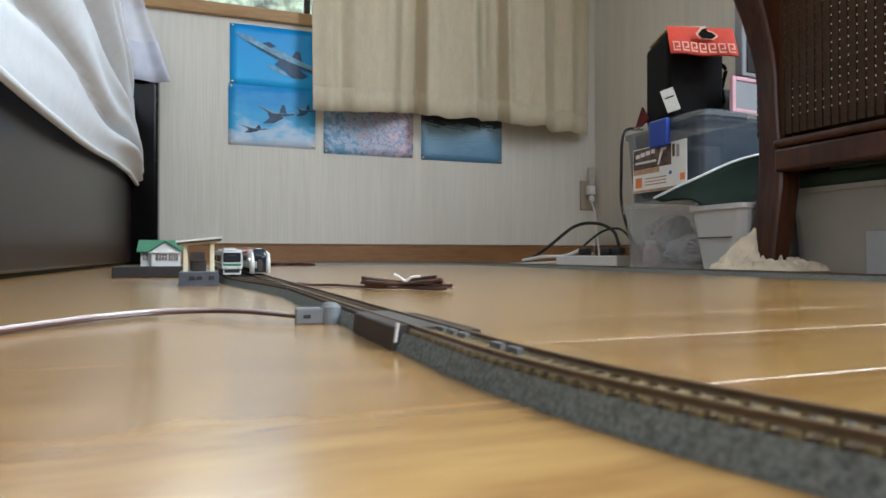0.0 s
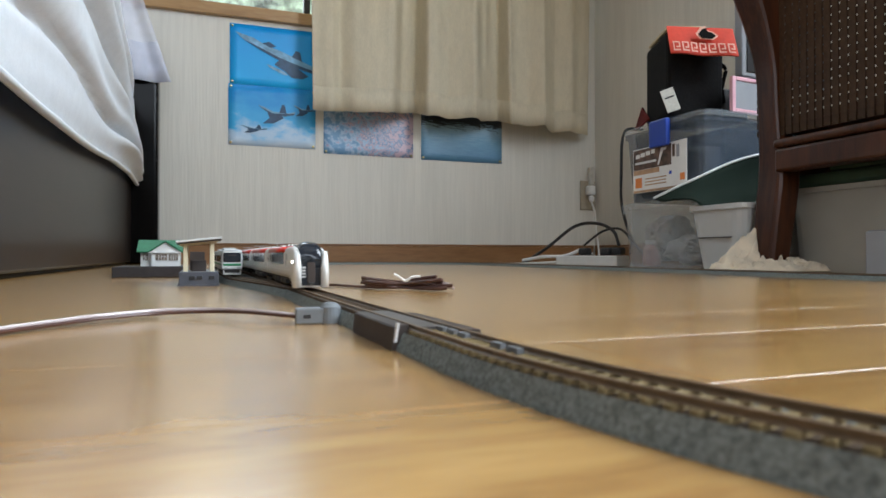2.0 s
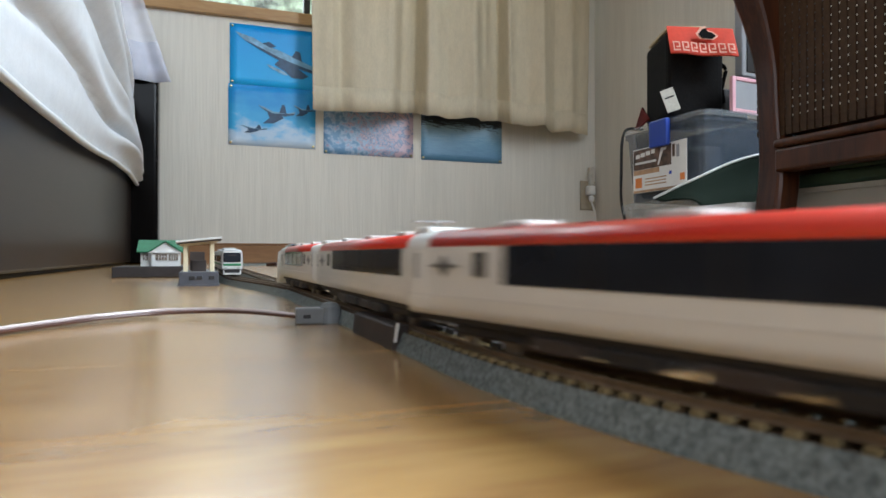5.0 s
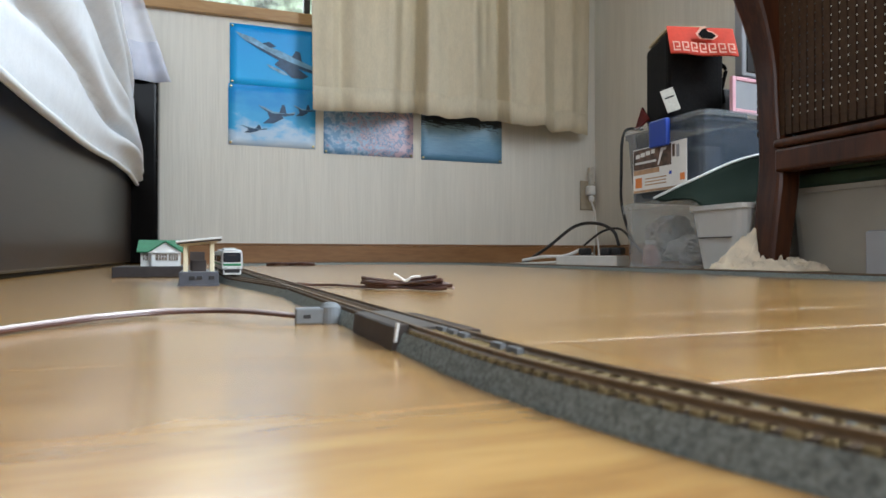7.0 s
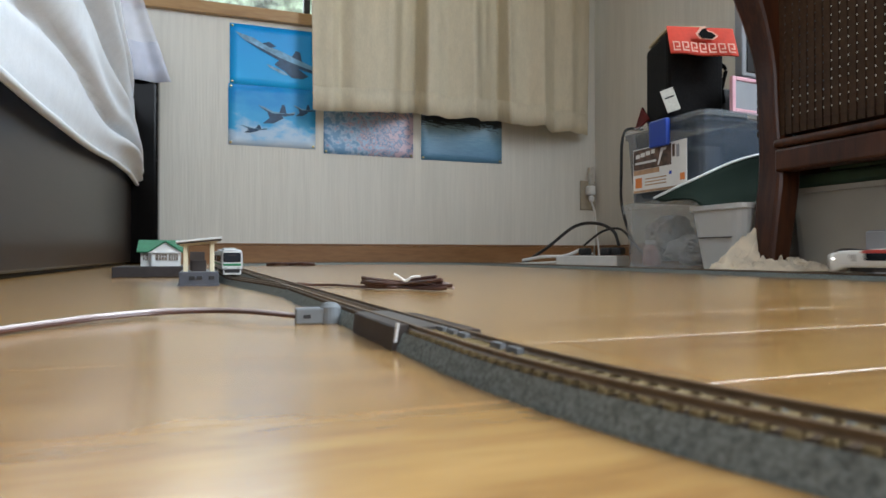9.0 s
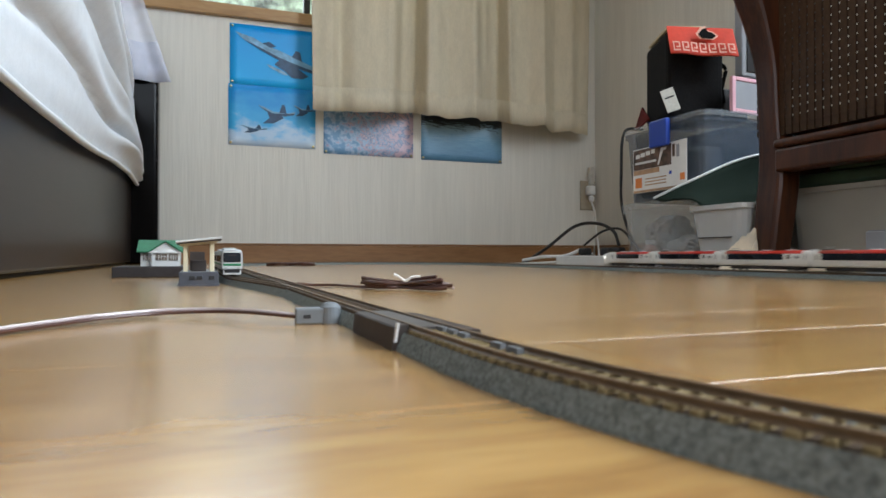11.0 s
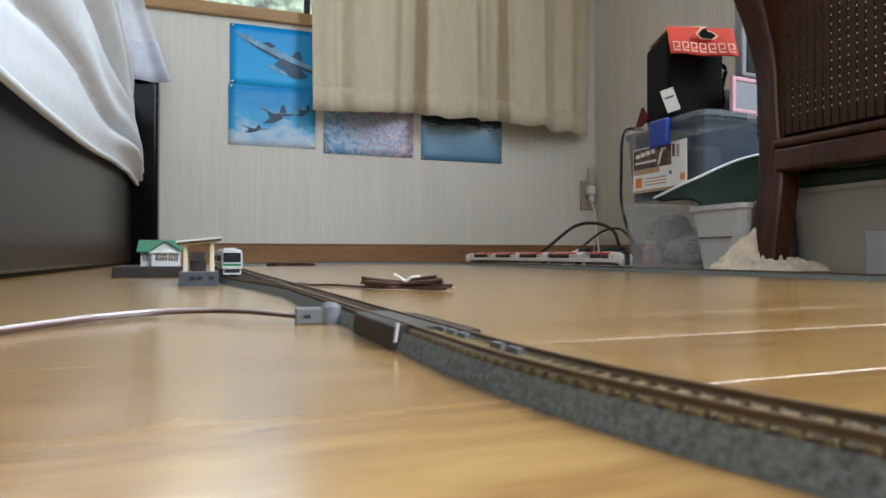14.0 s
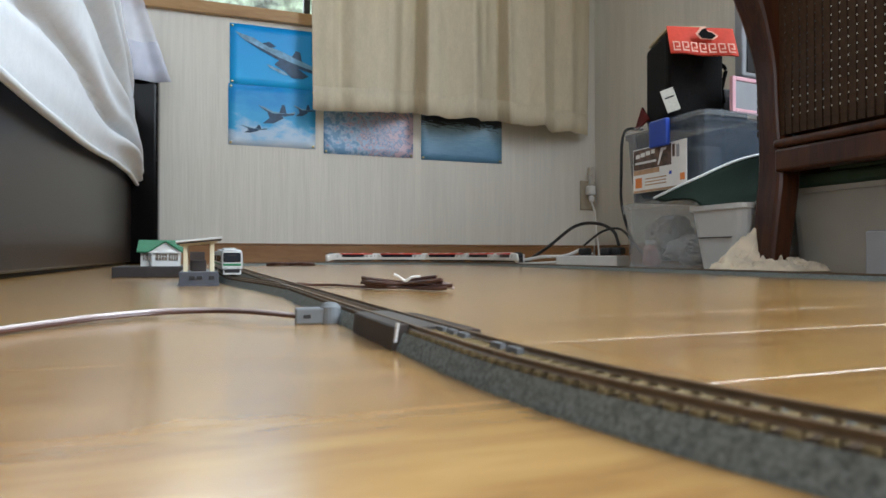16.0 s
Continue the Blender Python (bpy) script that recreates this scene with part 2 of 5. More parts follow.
def lathe(profile, n=24, m=None):
    """A turned body from (radius, height) pairs."""
    bm = loft([[(r * math.cos(2 * math.pi * k / n), r * math.sin(2 * math.pi * k / n), z) for k in range(n)] for r, z in profile])
    if m:
        bm.transform(m)
    return bm


def plate(points, axis_depth, m=None):
    """A flat outline in x and y, thickened along z."""
    bm = bmesh.new()
    lo = [bm.verts.new((x, y, 0)) for x, y in points]
    hi = [bm.verts.new((x, y, axis_depth)) for x, y in points]
    n = len(lo)
    bm.faces.new(lo[::-1])
    bm.faces.new(hi)
    for i in range(n):
        bm.faces.new((lo[i], lo[(i + 1) % n], hi[(i + 1) % n], hi[i]))
    if m:
        bm.transform(m)
    return bm


# ---------------------------------------------------------------- the loop of track
# a belt round two circles: near bend and far bend
C1, R1 = Vector((0.341, 0.135)), 0.282
C2, R2 = Vector((0.373, 1.50)), 0.325
_d = C2 - C1
_phi = math.atan2(_d.y, _d.x)
_beta = math.acos((R1 - R2) / _d.length)
NL, NR = _phi + _beta, _phi - _beta
STRAIGHT = math.sqrt(_d.length_squared - (R1 - R2) ** 2)
TURN1 = (NR + 2 * math.pi) - NL
TURN2 = 2 * math.pi - TURN1
LOOP = 2 * STRAIGHT + R1 * TURN1 + R2 * TURN2


def on(c, r, a):
    return Vector((c.x + r * math.cos(a), c.y + r * math.sin(a)))


def loop_point(s):
    """Place and heading on the centre line, s metres from the far end of the west straight, which is run towards the near bend."""
    s %= LOOP
    if s < STRAIGHT:
        a, b = on(C2, R2, NL), on(C1, R1, NL)
        return a.lerp(b, s / STRAIGHT), NL + math.pi / 2
    s -= STRAIGHT
    if s < R1 * TURN1:
        a = NL + s / R1
        return on(C1, R1, a), a + math.pi / 2
    s -= R1 * TURN1
    if s < STRAIGHT:
        a, b = on(C1, R1, NR), on(C2, R2, NR)
        return a.lerp(b, s / STRAIGHT), NR + math.pi / 2
    s -= STRAIGHT
    a = NR + s / R2
    return on(C2, R2, a), a + math.pi / 2


def ease(x):
    x = min(1.0, max(0.0, x))
    return x * x * (3 - 2 * x)


def siding_point(s):
    """The same for the siding, which leaves the west straight; s as on the west straight."""
    def at(q):
        p, h = loop_point(q)
        away = 0.0275 * ease((STRAIGHT - 0.25 - q) / 0.27)
        return p + Vector((math.cos(h - math.pi / 2), math.sin(h - math.pi / 2))) * away
    p, e = at(s), at(s + 0.004)
    v = e - p
    return p, math.atan2(v.y, v.x)


RAIL_TOP = 0.0069

# ---------------------------------------------------------------- room shell
X0, X1, Y0, Y1, ZC = -1.6, 1.48, -2.5, 2.22, 2.4


def wall(name, cells, material=WALLPAPER):
    bm = bmesh.new()
    for c in cells:
        box(*c, bm=bm)
    ob = link(name, bm, material)
    tagged(ob, "unseen wall in added wood brown that cuts bounced light" if material is UNSEEN_WALL else "off-white vertically textured wallpapered wall", "wall", kind="structure")
    return ob


T = 0.12
WX0, WX1, WZ0, WZ1 = -0.20, 1.30, 0.835, 1.75
wall("wall_north", [(X0 - T, X1 + T, Y1, Y1 + T, -0.02, WZ0), (X0 - T, WX0, Y1, Y1 + T, WZ0, WZ1), (WX1, X1 + T, Y1, Y1 + T, WZ0, WZ1), (X0 - T, X1 + T, Y1, Y1 + T, WZ1, ZC)])
wall("wall_east", [(X1, X1 + T, Y0 - T, Y1, -0.02, 0.82), (X1, X1 + T, 0.23, Y1, 0.82, 2.08), (X1, X1 + T, Y0 - T, -1.43, 0.82, 2.08), (X1, X1 + T, Y0 - T, Y1, 2.08, ZC)])
# west and south walls stay out of view; their added brown dims the bounce
wall("wall_west", [(X0 - T, X0, Y0, Y1, -0.02, ZC)], UNSEEN_WALL)
wall("wall_south", [(X0 - T, X1, Y0 - T, Y0, -0.02, 0.58), (X0 - T, -1.52, Y0 - T, Y0, 0.58, 1.92), (0.02, X1, Y0 - T, Y0, 0.58, 1.92), (X0 - T, X1, Y0 - T, Y0, 1.92, ZC)], UNSEEN_WALL)
tagged(link("ceiling", box(X0 - T, X1 + T, Y0 - T, Y1 + T, ZC, ZC + 0.1), CEILING), "plain white ceiling", "ceiling", kind="structure")
tagged(link("ground", box(-60, 60, -60, 60, -0.6, -0.5), mat("outside_ground", (0.10, 0.12, 0.06), 0.9)), "green garden ground outside the window", "ground", kind="structure")

bb = thing("baseboard", "brown wooden baseboard along the wall", "baseboard", kind="structure")
part("board", box(-0.6, X1 - 0.014, Y1 - 0.010, Y1 - 0.0005, 0, 0.058, 0.001), BASEBOARD, bb)
part("cap_moulding", box(-0.6, X1 - 0.014, Y1 - 0.013, Y1 - 0.0005, 0.0585, 0.065, 0.0015), BASEBOARD, bb)
part("board", box(X1 - 0.010, X1 - 0.0005, Y0, Y1 - 0.014, 0, 0.058, 0.001), BASEBOARD, bb)
part("cap_moulding", box(X1 - 0.013, X1 - 0.0005, Y0, Y1 - 0.014, 0.0585, 0.065, 0.0015), BASEBOARD, bb)

# window in the north wall
win = thing("window_1", "brown-framed window half hidden by the curtain", "window", kind="structure")
part("window_sill", box(WX0 - 0.05, WX1 + 0.05, Y1 - 0.022, Y1 + 0.05, 0.800, WZ0 + 0.004, 0.003), SILL_WOOD, win)
part("window_frame", box(WX0 + 0.001, WX1 - 0.001, Y1 + 0.05, Y1 + 0.08, WZ0 + 0.005, WZ0 + 0.022, 0.002), ALU_DARK, win)
for xm in (WX0 + 0.02, 0.345, 0.375, WX1 - 0.02):
    part("mullion", box(xm - 0.011, xm + 0.011, Y1 + 0.052, Y1 + 0.078, WZ0 + 0.0225, WZ1 - 0.002, 0.002), ALU_DARK, win)
pane = part("pane", box(WX0 + 0.002, WX1 - 0.002, Y1 + 0.064, Y1 + 0.067, WZ0 + 0.023, WZ1 - 0.002), WINDOW_GLASS, win)
pane.visible_shadow = False
# bright garden seen through it
glow = mat("garden_light", (0.3, 0.4, 0.3), 0.9, var=0.9, scale=9, emit=((0.62, 0.85, 0.75), 0.9))
nt = glow.node_tree
vm = [n for n in nt.nodes if n.type == "VECT_MATH"][0]
nt.links.new(vm.outputs[0], nt.nodes["Principled BSDF"].inputs["Emission Color"])
nt.nodes["Principled BSDF"].inputs["Emission Strength"].default_value = 2.0
tagged(link("backdrop", box(-3, 5, 6.0, 6.02, -0.5, 3.2), glow), "pale bright greenery outside the window", "backdrop", kind="structure")

# beige pleated curtain
curtain_rail = thing("curtain_rail", "curtain rail above the window", "curtain rail")
part("rail", tube([(-0.35, 2.13, 1.86), (0.6, 2.13, 1.86), (1.46, 2.13, 1.86)], 0.011), SILL_WOOD, curtain_rail)
for xb in (-0.3, 0.6, 1.42):
    part("bracket", box(xb - 0.01, xb + 0.01, 2.13, Y1 - 0.001, 1.85, 1.87, 0.002), ALU_DARK, curtain_rail)


FOLDS = [(0.341, 2.122, 0.498), (0.405, 2.112, 0.496), (0.440, 2.122, 0.501), (0.520, 2.100, 0.496), (0.586, 2.090, 0.497), (0.598, 2.094, 0.503), (0.650, 2.132, 0.512), (0.708, 2.146, 0.530), (0.722, 2.098, 0.502), (0.800, 2.108, 0.500), (0.880, 2.088, 0.500), (0.892, 2.092, 0.500), (0.950, 2.124, 0.506), (1.022, 2.146, 0.523), (1.036, 2.100, 0.494), (1.110, 2.108, 0.497), (1.170, 2.092, 0.494), (1.184, 2.098, 0.488), (1.250, 2.128, 0.488), (1.310, 2.120, 0.492), (1.405, 2.140, 0.490)]


def curtain_fn(u, v):
    x = 0.341 + 1.064 * u
    for (xa, ya, ha), (xb, yb, hb) in zip(FOLDS, FOLDS[1:]):
        if x <= xb + 1e-9:
            break
    w = min(1, max(0, (x - xa) / (xb - xa)))
    w = 0.55 * w + 0.45 * ease(w)
    y, hem = ya + (yb - ya) * w, ha + (hb - ha) * w
    y = 2.12 + (y - 2.12) * (1.95 - 0.8 * v) + 0.004 * math.sin(47 * x + 2 * v) + 0.003 * math.sin(90 * x)
    hem += 0.002 * math.sin(60 * x)
    return (x + 0.006 * math.sin(3 * v + 9 * x), y, hem + (1.845 - hem) * v)


cur = thing("curtain", "beige pleated fabric curtain hanging before the window", "curtain")
part("panel", sheet(curtain_fn, 260, 24, 0.0012), CURTAIN, cur, smooth=True)
part("hem", sheet(lambda u, v: (lambda p: (p[0], p[1] - 0.0022, p[2]))(curtain_fn(u, 0.0 + v * 0.058)), 260, 2, 0.0014), CURTAIN, cur, smooth=True)

# outlet on the wall near the corner
out = thing("wall_outlet", "beige wall outlet with a white plug and adapter in it", "outlet")
# beige darkened: the shade on the plate is put into its colour
PLATE_SHADED = mat("plate_shaded_beige", (0.36, 0.31, 0.23), 0.5, var=0.05, scale=60)
part("plate", box(1.408, 1.478, Y1 - 0.007, Y1 - 0.0005, 0.205, 0.322, 0.003), PLATE_SHADED, out)
part("plug", box(1.428, 1.458, Y1 - 0.040, Y1 - 0.0075, 0.262, 0.300, 0.006), OFFWHITE, out, "white plug")
part("plug_collar", lathe([(0.006, 0), (0.010, 0.004), (0.011, 0.020), (0.007, 0.024)], 14, Matrix.Translation((1.443, Y1 - 0.030, 0.236))), OFFWHITE, out)
part("adapter", box(1.440, 1.462, Y1 - 0.024, Y1 - 0.0075, 0.304, 0.375, 0.004), mat("adapter_grey", (0.52, 0.49, 0.43), 0.6), out, "grey upright adapter")
part("cord", tube([(1.443, 2.19, 0.238), (1.445, 2.17, 0.19), (1.438, 2.15, 0.12), (1.415, 2.1, 0.05), (1.38, 2.05, 0.012), (1.33, 2.0, 0.006)], 0.0036), OFFWHITE, out)

# floor of narrow boards that run along the north wall
floor = thing("floor", "glossy honey-coloured narrow-board wooden floor", "floor", kind="structure")
part("subfloor", box(X0, X1, Y0, Y1, -0.02, -0.0030), FLOOR_SUB, floor)
PW = 0.0655
meshes = {}


def plank_mesh(length):
    key = round(length, 3)
    if key not in meshes:
        b = 0.00013
        ring = [(-PW / 2 + 0.0001, -0.003), (PW / 2 - 0.0001, -0.003), (PW / 2 - 0.0001, -b), (PW / 2 - 0.0001 - b, 0), (-PW / 2 + 0.0001 + b, 0), (-PW / 2 + 0.0001, -b)]
        bm = loft([[(x, y, z) for y, z in ring] for x in (0.0002, length - 0.0002)])
        bmesh.ops.recalc_face_normals(bm, faces=bm.faces)
        me = bpy.data.meshes.new("plank")
        bm.to_mesh(me)
        bm.free()
        me.materials.append(FLOOR_WOOD)
        meshes[key] = me
    return meshes[key]


first = 0.104 + PW / 2
y = first + math.floor((Y1 - PW / 2 - first) / PW) * PW
row = 0
rnd = random.Random(4)
while y > Y0 + PW / 2:
    cuts = [X0 + 0.002]
    x = X0 + (0.45, 1.35, 0.9, 1.7)[row % 4]
    while x < X1 - 0.2:
        cuts.append(round(x, 3))
        x += 1.818
    cuts.append(X1 - 0.002)
    for a, b in zip(cuts, cuts[1:]):
        p = new("plank", plank_mesh(b - a))
        p.parent = floor
        p.matrix_basis = pose(a, y, 0)
    y -= PW
    row += 1

# ---------------------------------------------------------------- track


def run(fn, s0, s1, shape, step=0.012):
    """Sweeps an outline (sideways, height) along the track."""
    n = max(2, int((s1 - s0) / step))
    rings = []
    for i in range(n + 1):
        p, h = fn(s0 + (s1 - s0) * i / n)
        side = Vector((-math.sin(h), math.cos(h)))
        rings.append([(p.x + side.x * a, p.y + side.y * a, z) for a, z in shape])
    return loft(rings)


BED = [(-0.00925, 0), (0.00925, 0), (0.0091, 0.0006), (0.0071, 0.0049), (0.0066, 0.0046), (-0.0066, 0.0046), (-0.0071, 0.0049), (-0.0091, 0.0006)]


def rail_shape(o):
    return [(o - 0.0008, 0.0056), (o + 0.0008, 0.0056), (o + 0.0003, 0.0060), (o + 0.00045, 0.0064), (o + 0.00045, RAIL_TOP), (o - 0.00045, RAIL_TOP), (o - 0.00045, 0.0064), (o - 0.0003, 0.0060)]


sl_bm = box(-0.0009, 0.0009, -0.0063, 0.0063, 0.0042, 0.0056, 0.0002, 1)
sl_me = bpy.data.meshes.new("sleeper")
sl_bm.to_mesh(sl_me)
sl_bm.free()
sl_me.materials.append(SLEEPER)
sl_me_brown = sl_me.copy()
sl_me_brown.materials.clear()
sl_me_brown.materials.append(SLEEPER_BROWN)
PITCH = 0.0040


def track_piece(fn, s0, s1, single, label, bed=BED, brown=True):
    t = thing("track_section", label, "model track", group="sections of the model railway")
    part("roadbed", run(fn, s0, s1 - 0.0004, bed), BALLAST, t)
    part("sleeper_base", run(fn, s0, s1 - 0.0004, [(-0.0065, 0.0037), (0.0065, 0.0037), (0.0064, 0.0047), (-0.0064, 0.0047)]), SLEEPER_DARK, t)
    for o in (-0.0045, 0.0045):
        part("rail", run(fn, s0, s1 - 0.0003, rail_shape(o)), RAIL, t)
    n = int((s1 - s0) / PITCH)
    joined = bmesh.new()
    for i in range(n):
        p, h = fn(s0 + (i + 0.5) * (s1 - s0) / n)
        m = Matrix.Translation((p.x, p.y, 0)) @ Matrix.Rotation(h, 4, "Z")
        if single:
            o = new("sleeper", sl_me_brown if brown else sl_me)
            o.parent = t
            o.matrix_basis = m
        else:
            q = [joined.verts.new(m @ Vector((x, y2, z))) for x in (-0.0009, 0.0009) for y2 in (-0.0063, 0.0063) for z in (0.0042, 0.0056)]
            for f in ((0, 1, 3, 2), (4, 6, 7, 5), (0, 4, 5, 1), (2, 3, 7, 6), (1, 5, 7, 3)):
                joined.faces.new([q[j] for j in f])
    if not single:
        tagged(part("sleeper_strip", joined, SLEEPER_BROWN if brown else SLEEPER, t), kind="stuff")
    else:
        joined.free()
    return t


LBL = "grey ballasted model railway track with brown sleepers"
cuts = [0.0, 0.22, 0.46, 0.70, 0.94, STRAIGHT - 0.195]
for a, b in zip(cuts, cuts[1:]):
    track_piece(loop_point, a, b, a > 0.69, LBL + " on the wooden floor")
track_piece(loop_point, STRAIGHT - 0.195, STRAIGHT - 0.035, True, "turnout of model track with dark brown sides")
arc = R1 * TURN1
e = [STRAIGHT - 0.035, STRAIGHT + 0.11] + [STRAIGHT + 0.11 + (arc - 0.11) * k / 4 for k in range(1, 5)]
for i, (a, b) in enumerate(zip(e, e[1:])):
    track_piece(loop_point, a, b, i < 1, "curved " + LBL, brown=False)
for k in range(5):
    a = STRAIGHT + arc + STRAIGHT * k / 5
    track_piece(loop_point, a, a + STRAIGHT / 5, False, LBL + " beside storage boxes")
for k in range(4):
    a = 2 * STRAIGHT + arc + R2 * TURN2 * k / 4
    track_piece(loop_point, a, a + R2 * TURN2 / 4, False, "curved " + LBL + " near the wall")
for a, b in ((0.30, 0.62), (0.62, 0.84), (0.84, STRAIGHT - 0.27)):
    track_piece(siding_point, a, b, False, "siding of " + LBL, [(x, z - 0.0003 if z else 0) for x, z in BED])

# dark flanks and switch gear of the turnout
gear = thing("turnout_motor", "dark brown switch housing beside the turnout", "switch motor")
s_a, s_b = STRAIGHT - 0.082, STRAIGHT - 0.036
part("housing", run(loop_point, s_a, s_b, [(-0.0104, 0), (-0.0070, 0), (-0.0058, 0.0068), (-0.0062, 0.0070), (-0.0094, 0.0066), (-0.0098, 0.0062)]), TURNOUT_BROWN, gear)
part("lever", run(loop_point, s_b + 0.0008, s_b + 0.0022, [(-0.0102, 0.0026), (-0.0096, 0.0026), (-0.0088, 0.0076), (-0.0095, 0.0076)]), OFFWHITE, gear, "white throw lever")
part("cover", run(loop_point, s_a - 0.004, s_b + 0.006, [(0.0078, 0), (0.0134, 0), (0.0130, 0.0056), (0.0078, 0.0058)]), TURNOUT_BROWN, gear)
part("frog_plate", run(loop_point, s_a - 0.006, s_b + 0.002, [(-0.0040, 0.0052), (0.0040, 0.0052), (0.0039, 0.0064), (-0.0039, 0.0064)]), mat("frog_grey", (0.085, 0.078, 0.074), 0.5, var=0.2, scale=300), gear, "grey-brown plate between the rails")
part("outer_plate", run(loop_point, s_a + 0.004, s_b - 0.001, [(-0.0062, 0.0052), (-0.0052, 0.0052), (-0.0052, 0.0067), (-0.0062, 0.0067)]), TURNOUT_BROWN, gear)
GUARD = mat("guard_grey", (0.15, 0.155, 0.16), 0.6, var=0.15, scale=300)
for k in range(5):
    s0 = STRAIGHT - 0.034 + k * 0.0075 + (0.012 if k > 2 else 0)
    part("guard_rail", run(loop_point, s0, s0 + 0.005, [(0.0016, 0.0054), (0.0034, 0.0054), (0.0032, 0.0066), (0.0018, 0.0066)]), GUARD, gear)

# ---------------------------------------------------------------- the express train
L_CAR, PITCH_CAR, W2 = 0.1405, 0.1435, 0.0098
ZB, ZR = 0.0062, 0.0244


def section(w, zb, zr):
    """Half outline of a car body, mirrored: flat flank, rounded shoulder, domed roof."""
    half = [(w * 0.93, zb), (w * 0.985, zb + 0.0022), (w, zb + 0.0045), (w, zb + (zr - zb) * 0.55), (w * 0.985, zb + (zr - zb) * 0.78), (w * 0.93, zr - 0.0020), (w * 0.80, zr - 0.0008), (w * 0.55, zr - 0.0002), (w * 0.2, zr)]
    return [(a, b) for a, b in half] + [(-a, b) for a, b in reversed(half)]


def stations(rows):
    return [[(x, a, b) for a, b in section(w, zb, zr)] for x, w, zb, zr in rows]


def flank(x0, x1, z0, z1, side, proud=0.00016, n=6, w=W2):
    """A thin panel that follows the flank of the body."""
    def half_width(z):
        t = (z - ZB) / (ZR - ZB)
        pts = [(0, 0.93), (0.0022 / 0.0182, 0.985), (0.0045 / 0.0182, 1.0), (0.55, 1.0), (0.78, 0.985), (0.89, 0.93), (0.956, 0.80), (0.989, 0.55), (1.0, 0.2)]
        for (a, f), (b, g) in zip(pts, pts[1:]):
            if t <= b:
                return w * (f + (g - f) * (t - a) / (b - a))
        return w * 0.2
    return sheet(lambda u, v: (x0 + (x1 - x0) * u, side * (half_width(z0 + (z1 - z0) * v) + proud), z0 + (z1 - z0) * v), 1, n, 0.0003)


def bogie(car, x):
    b = part("bogie", box(x - 0.011, x + 0.011, -0.0060, 0.0060, 0.0022, 0.0050, 0.0006), UNDER, car)
    for dx in (-0.0070, 0.0070):
        for sy in (-0.0043, 0.0043):
            wm = lathe([(0.0004, -0.0009), (0.0028, -0.0009), (0.0028, 0.0009), (0.0004, 0.0009)], 14, Matrix.Translation((x + dx, sy, 0.0028)) @ Matrix.Rotation(math.pi / 2, 4, "X"))
            part("wheel", wm, STEEL, b)
    for sy in (-0.0064, 0.0064):
        part("side_frame", box(x - 0.0105, x + 0.0105, sy - 0.0006, sy + 0.0006, 0.0026, 0.0046, 0.0004), UNDER, b)


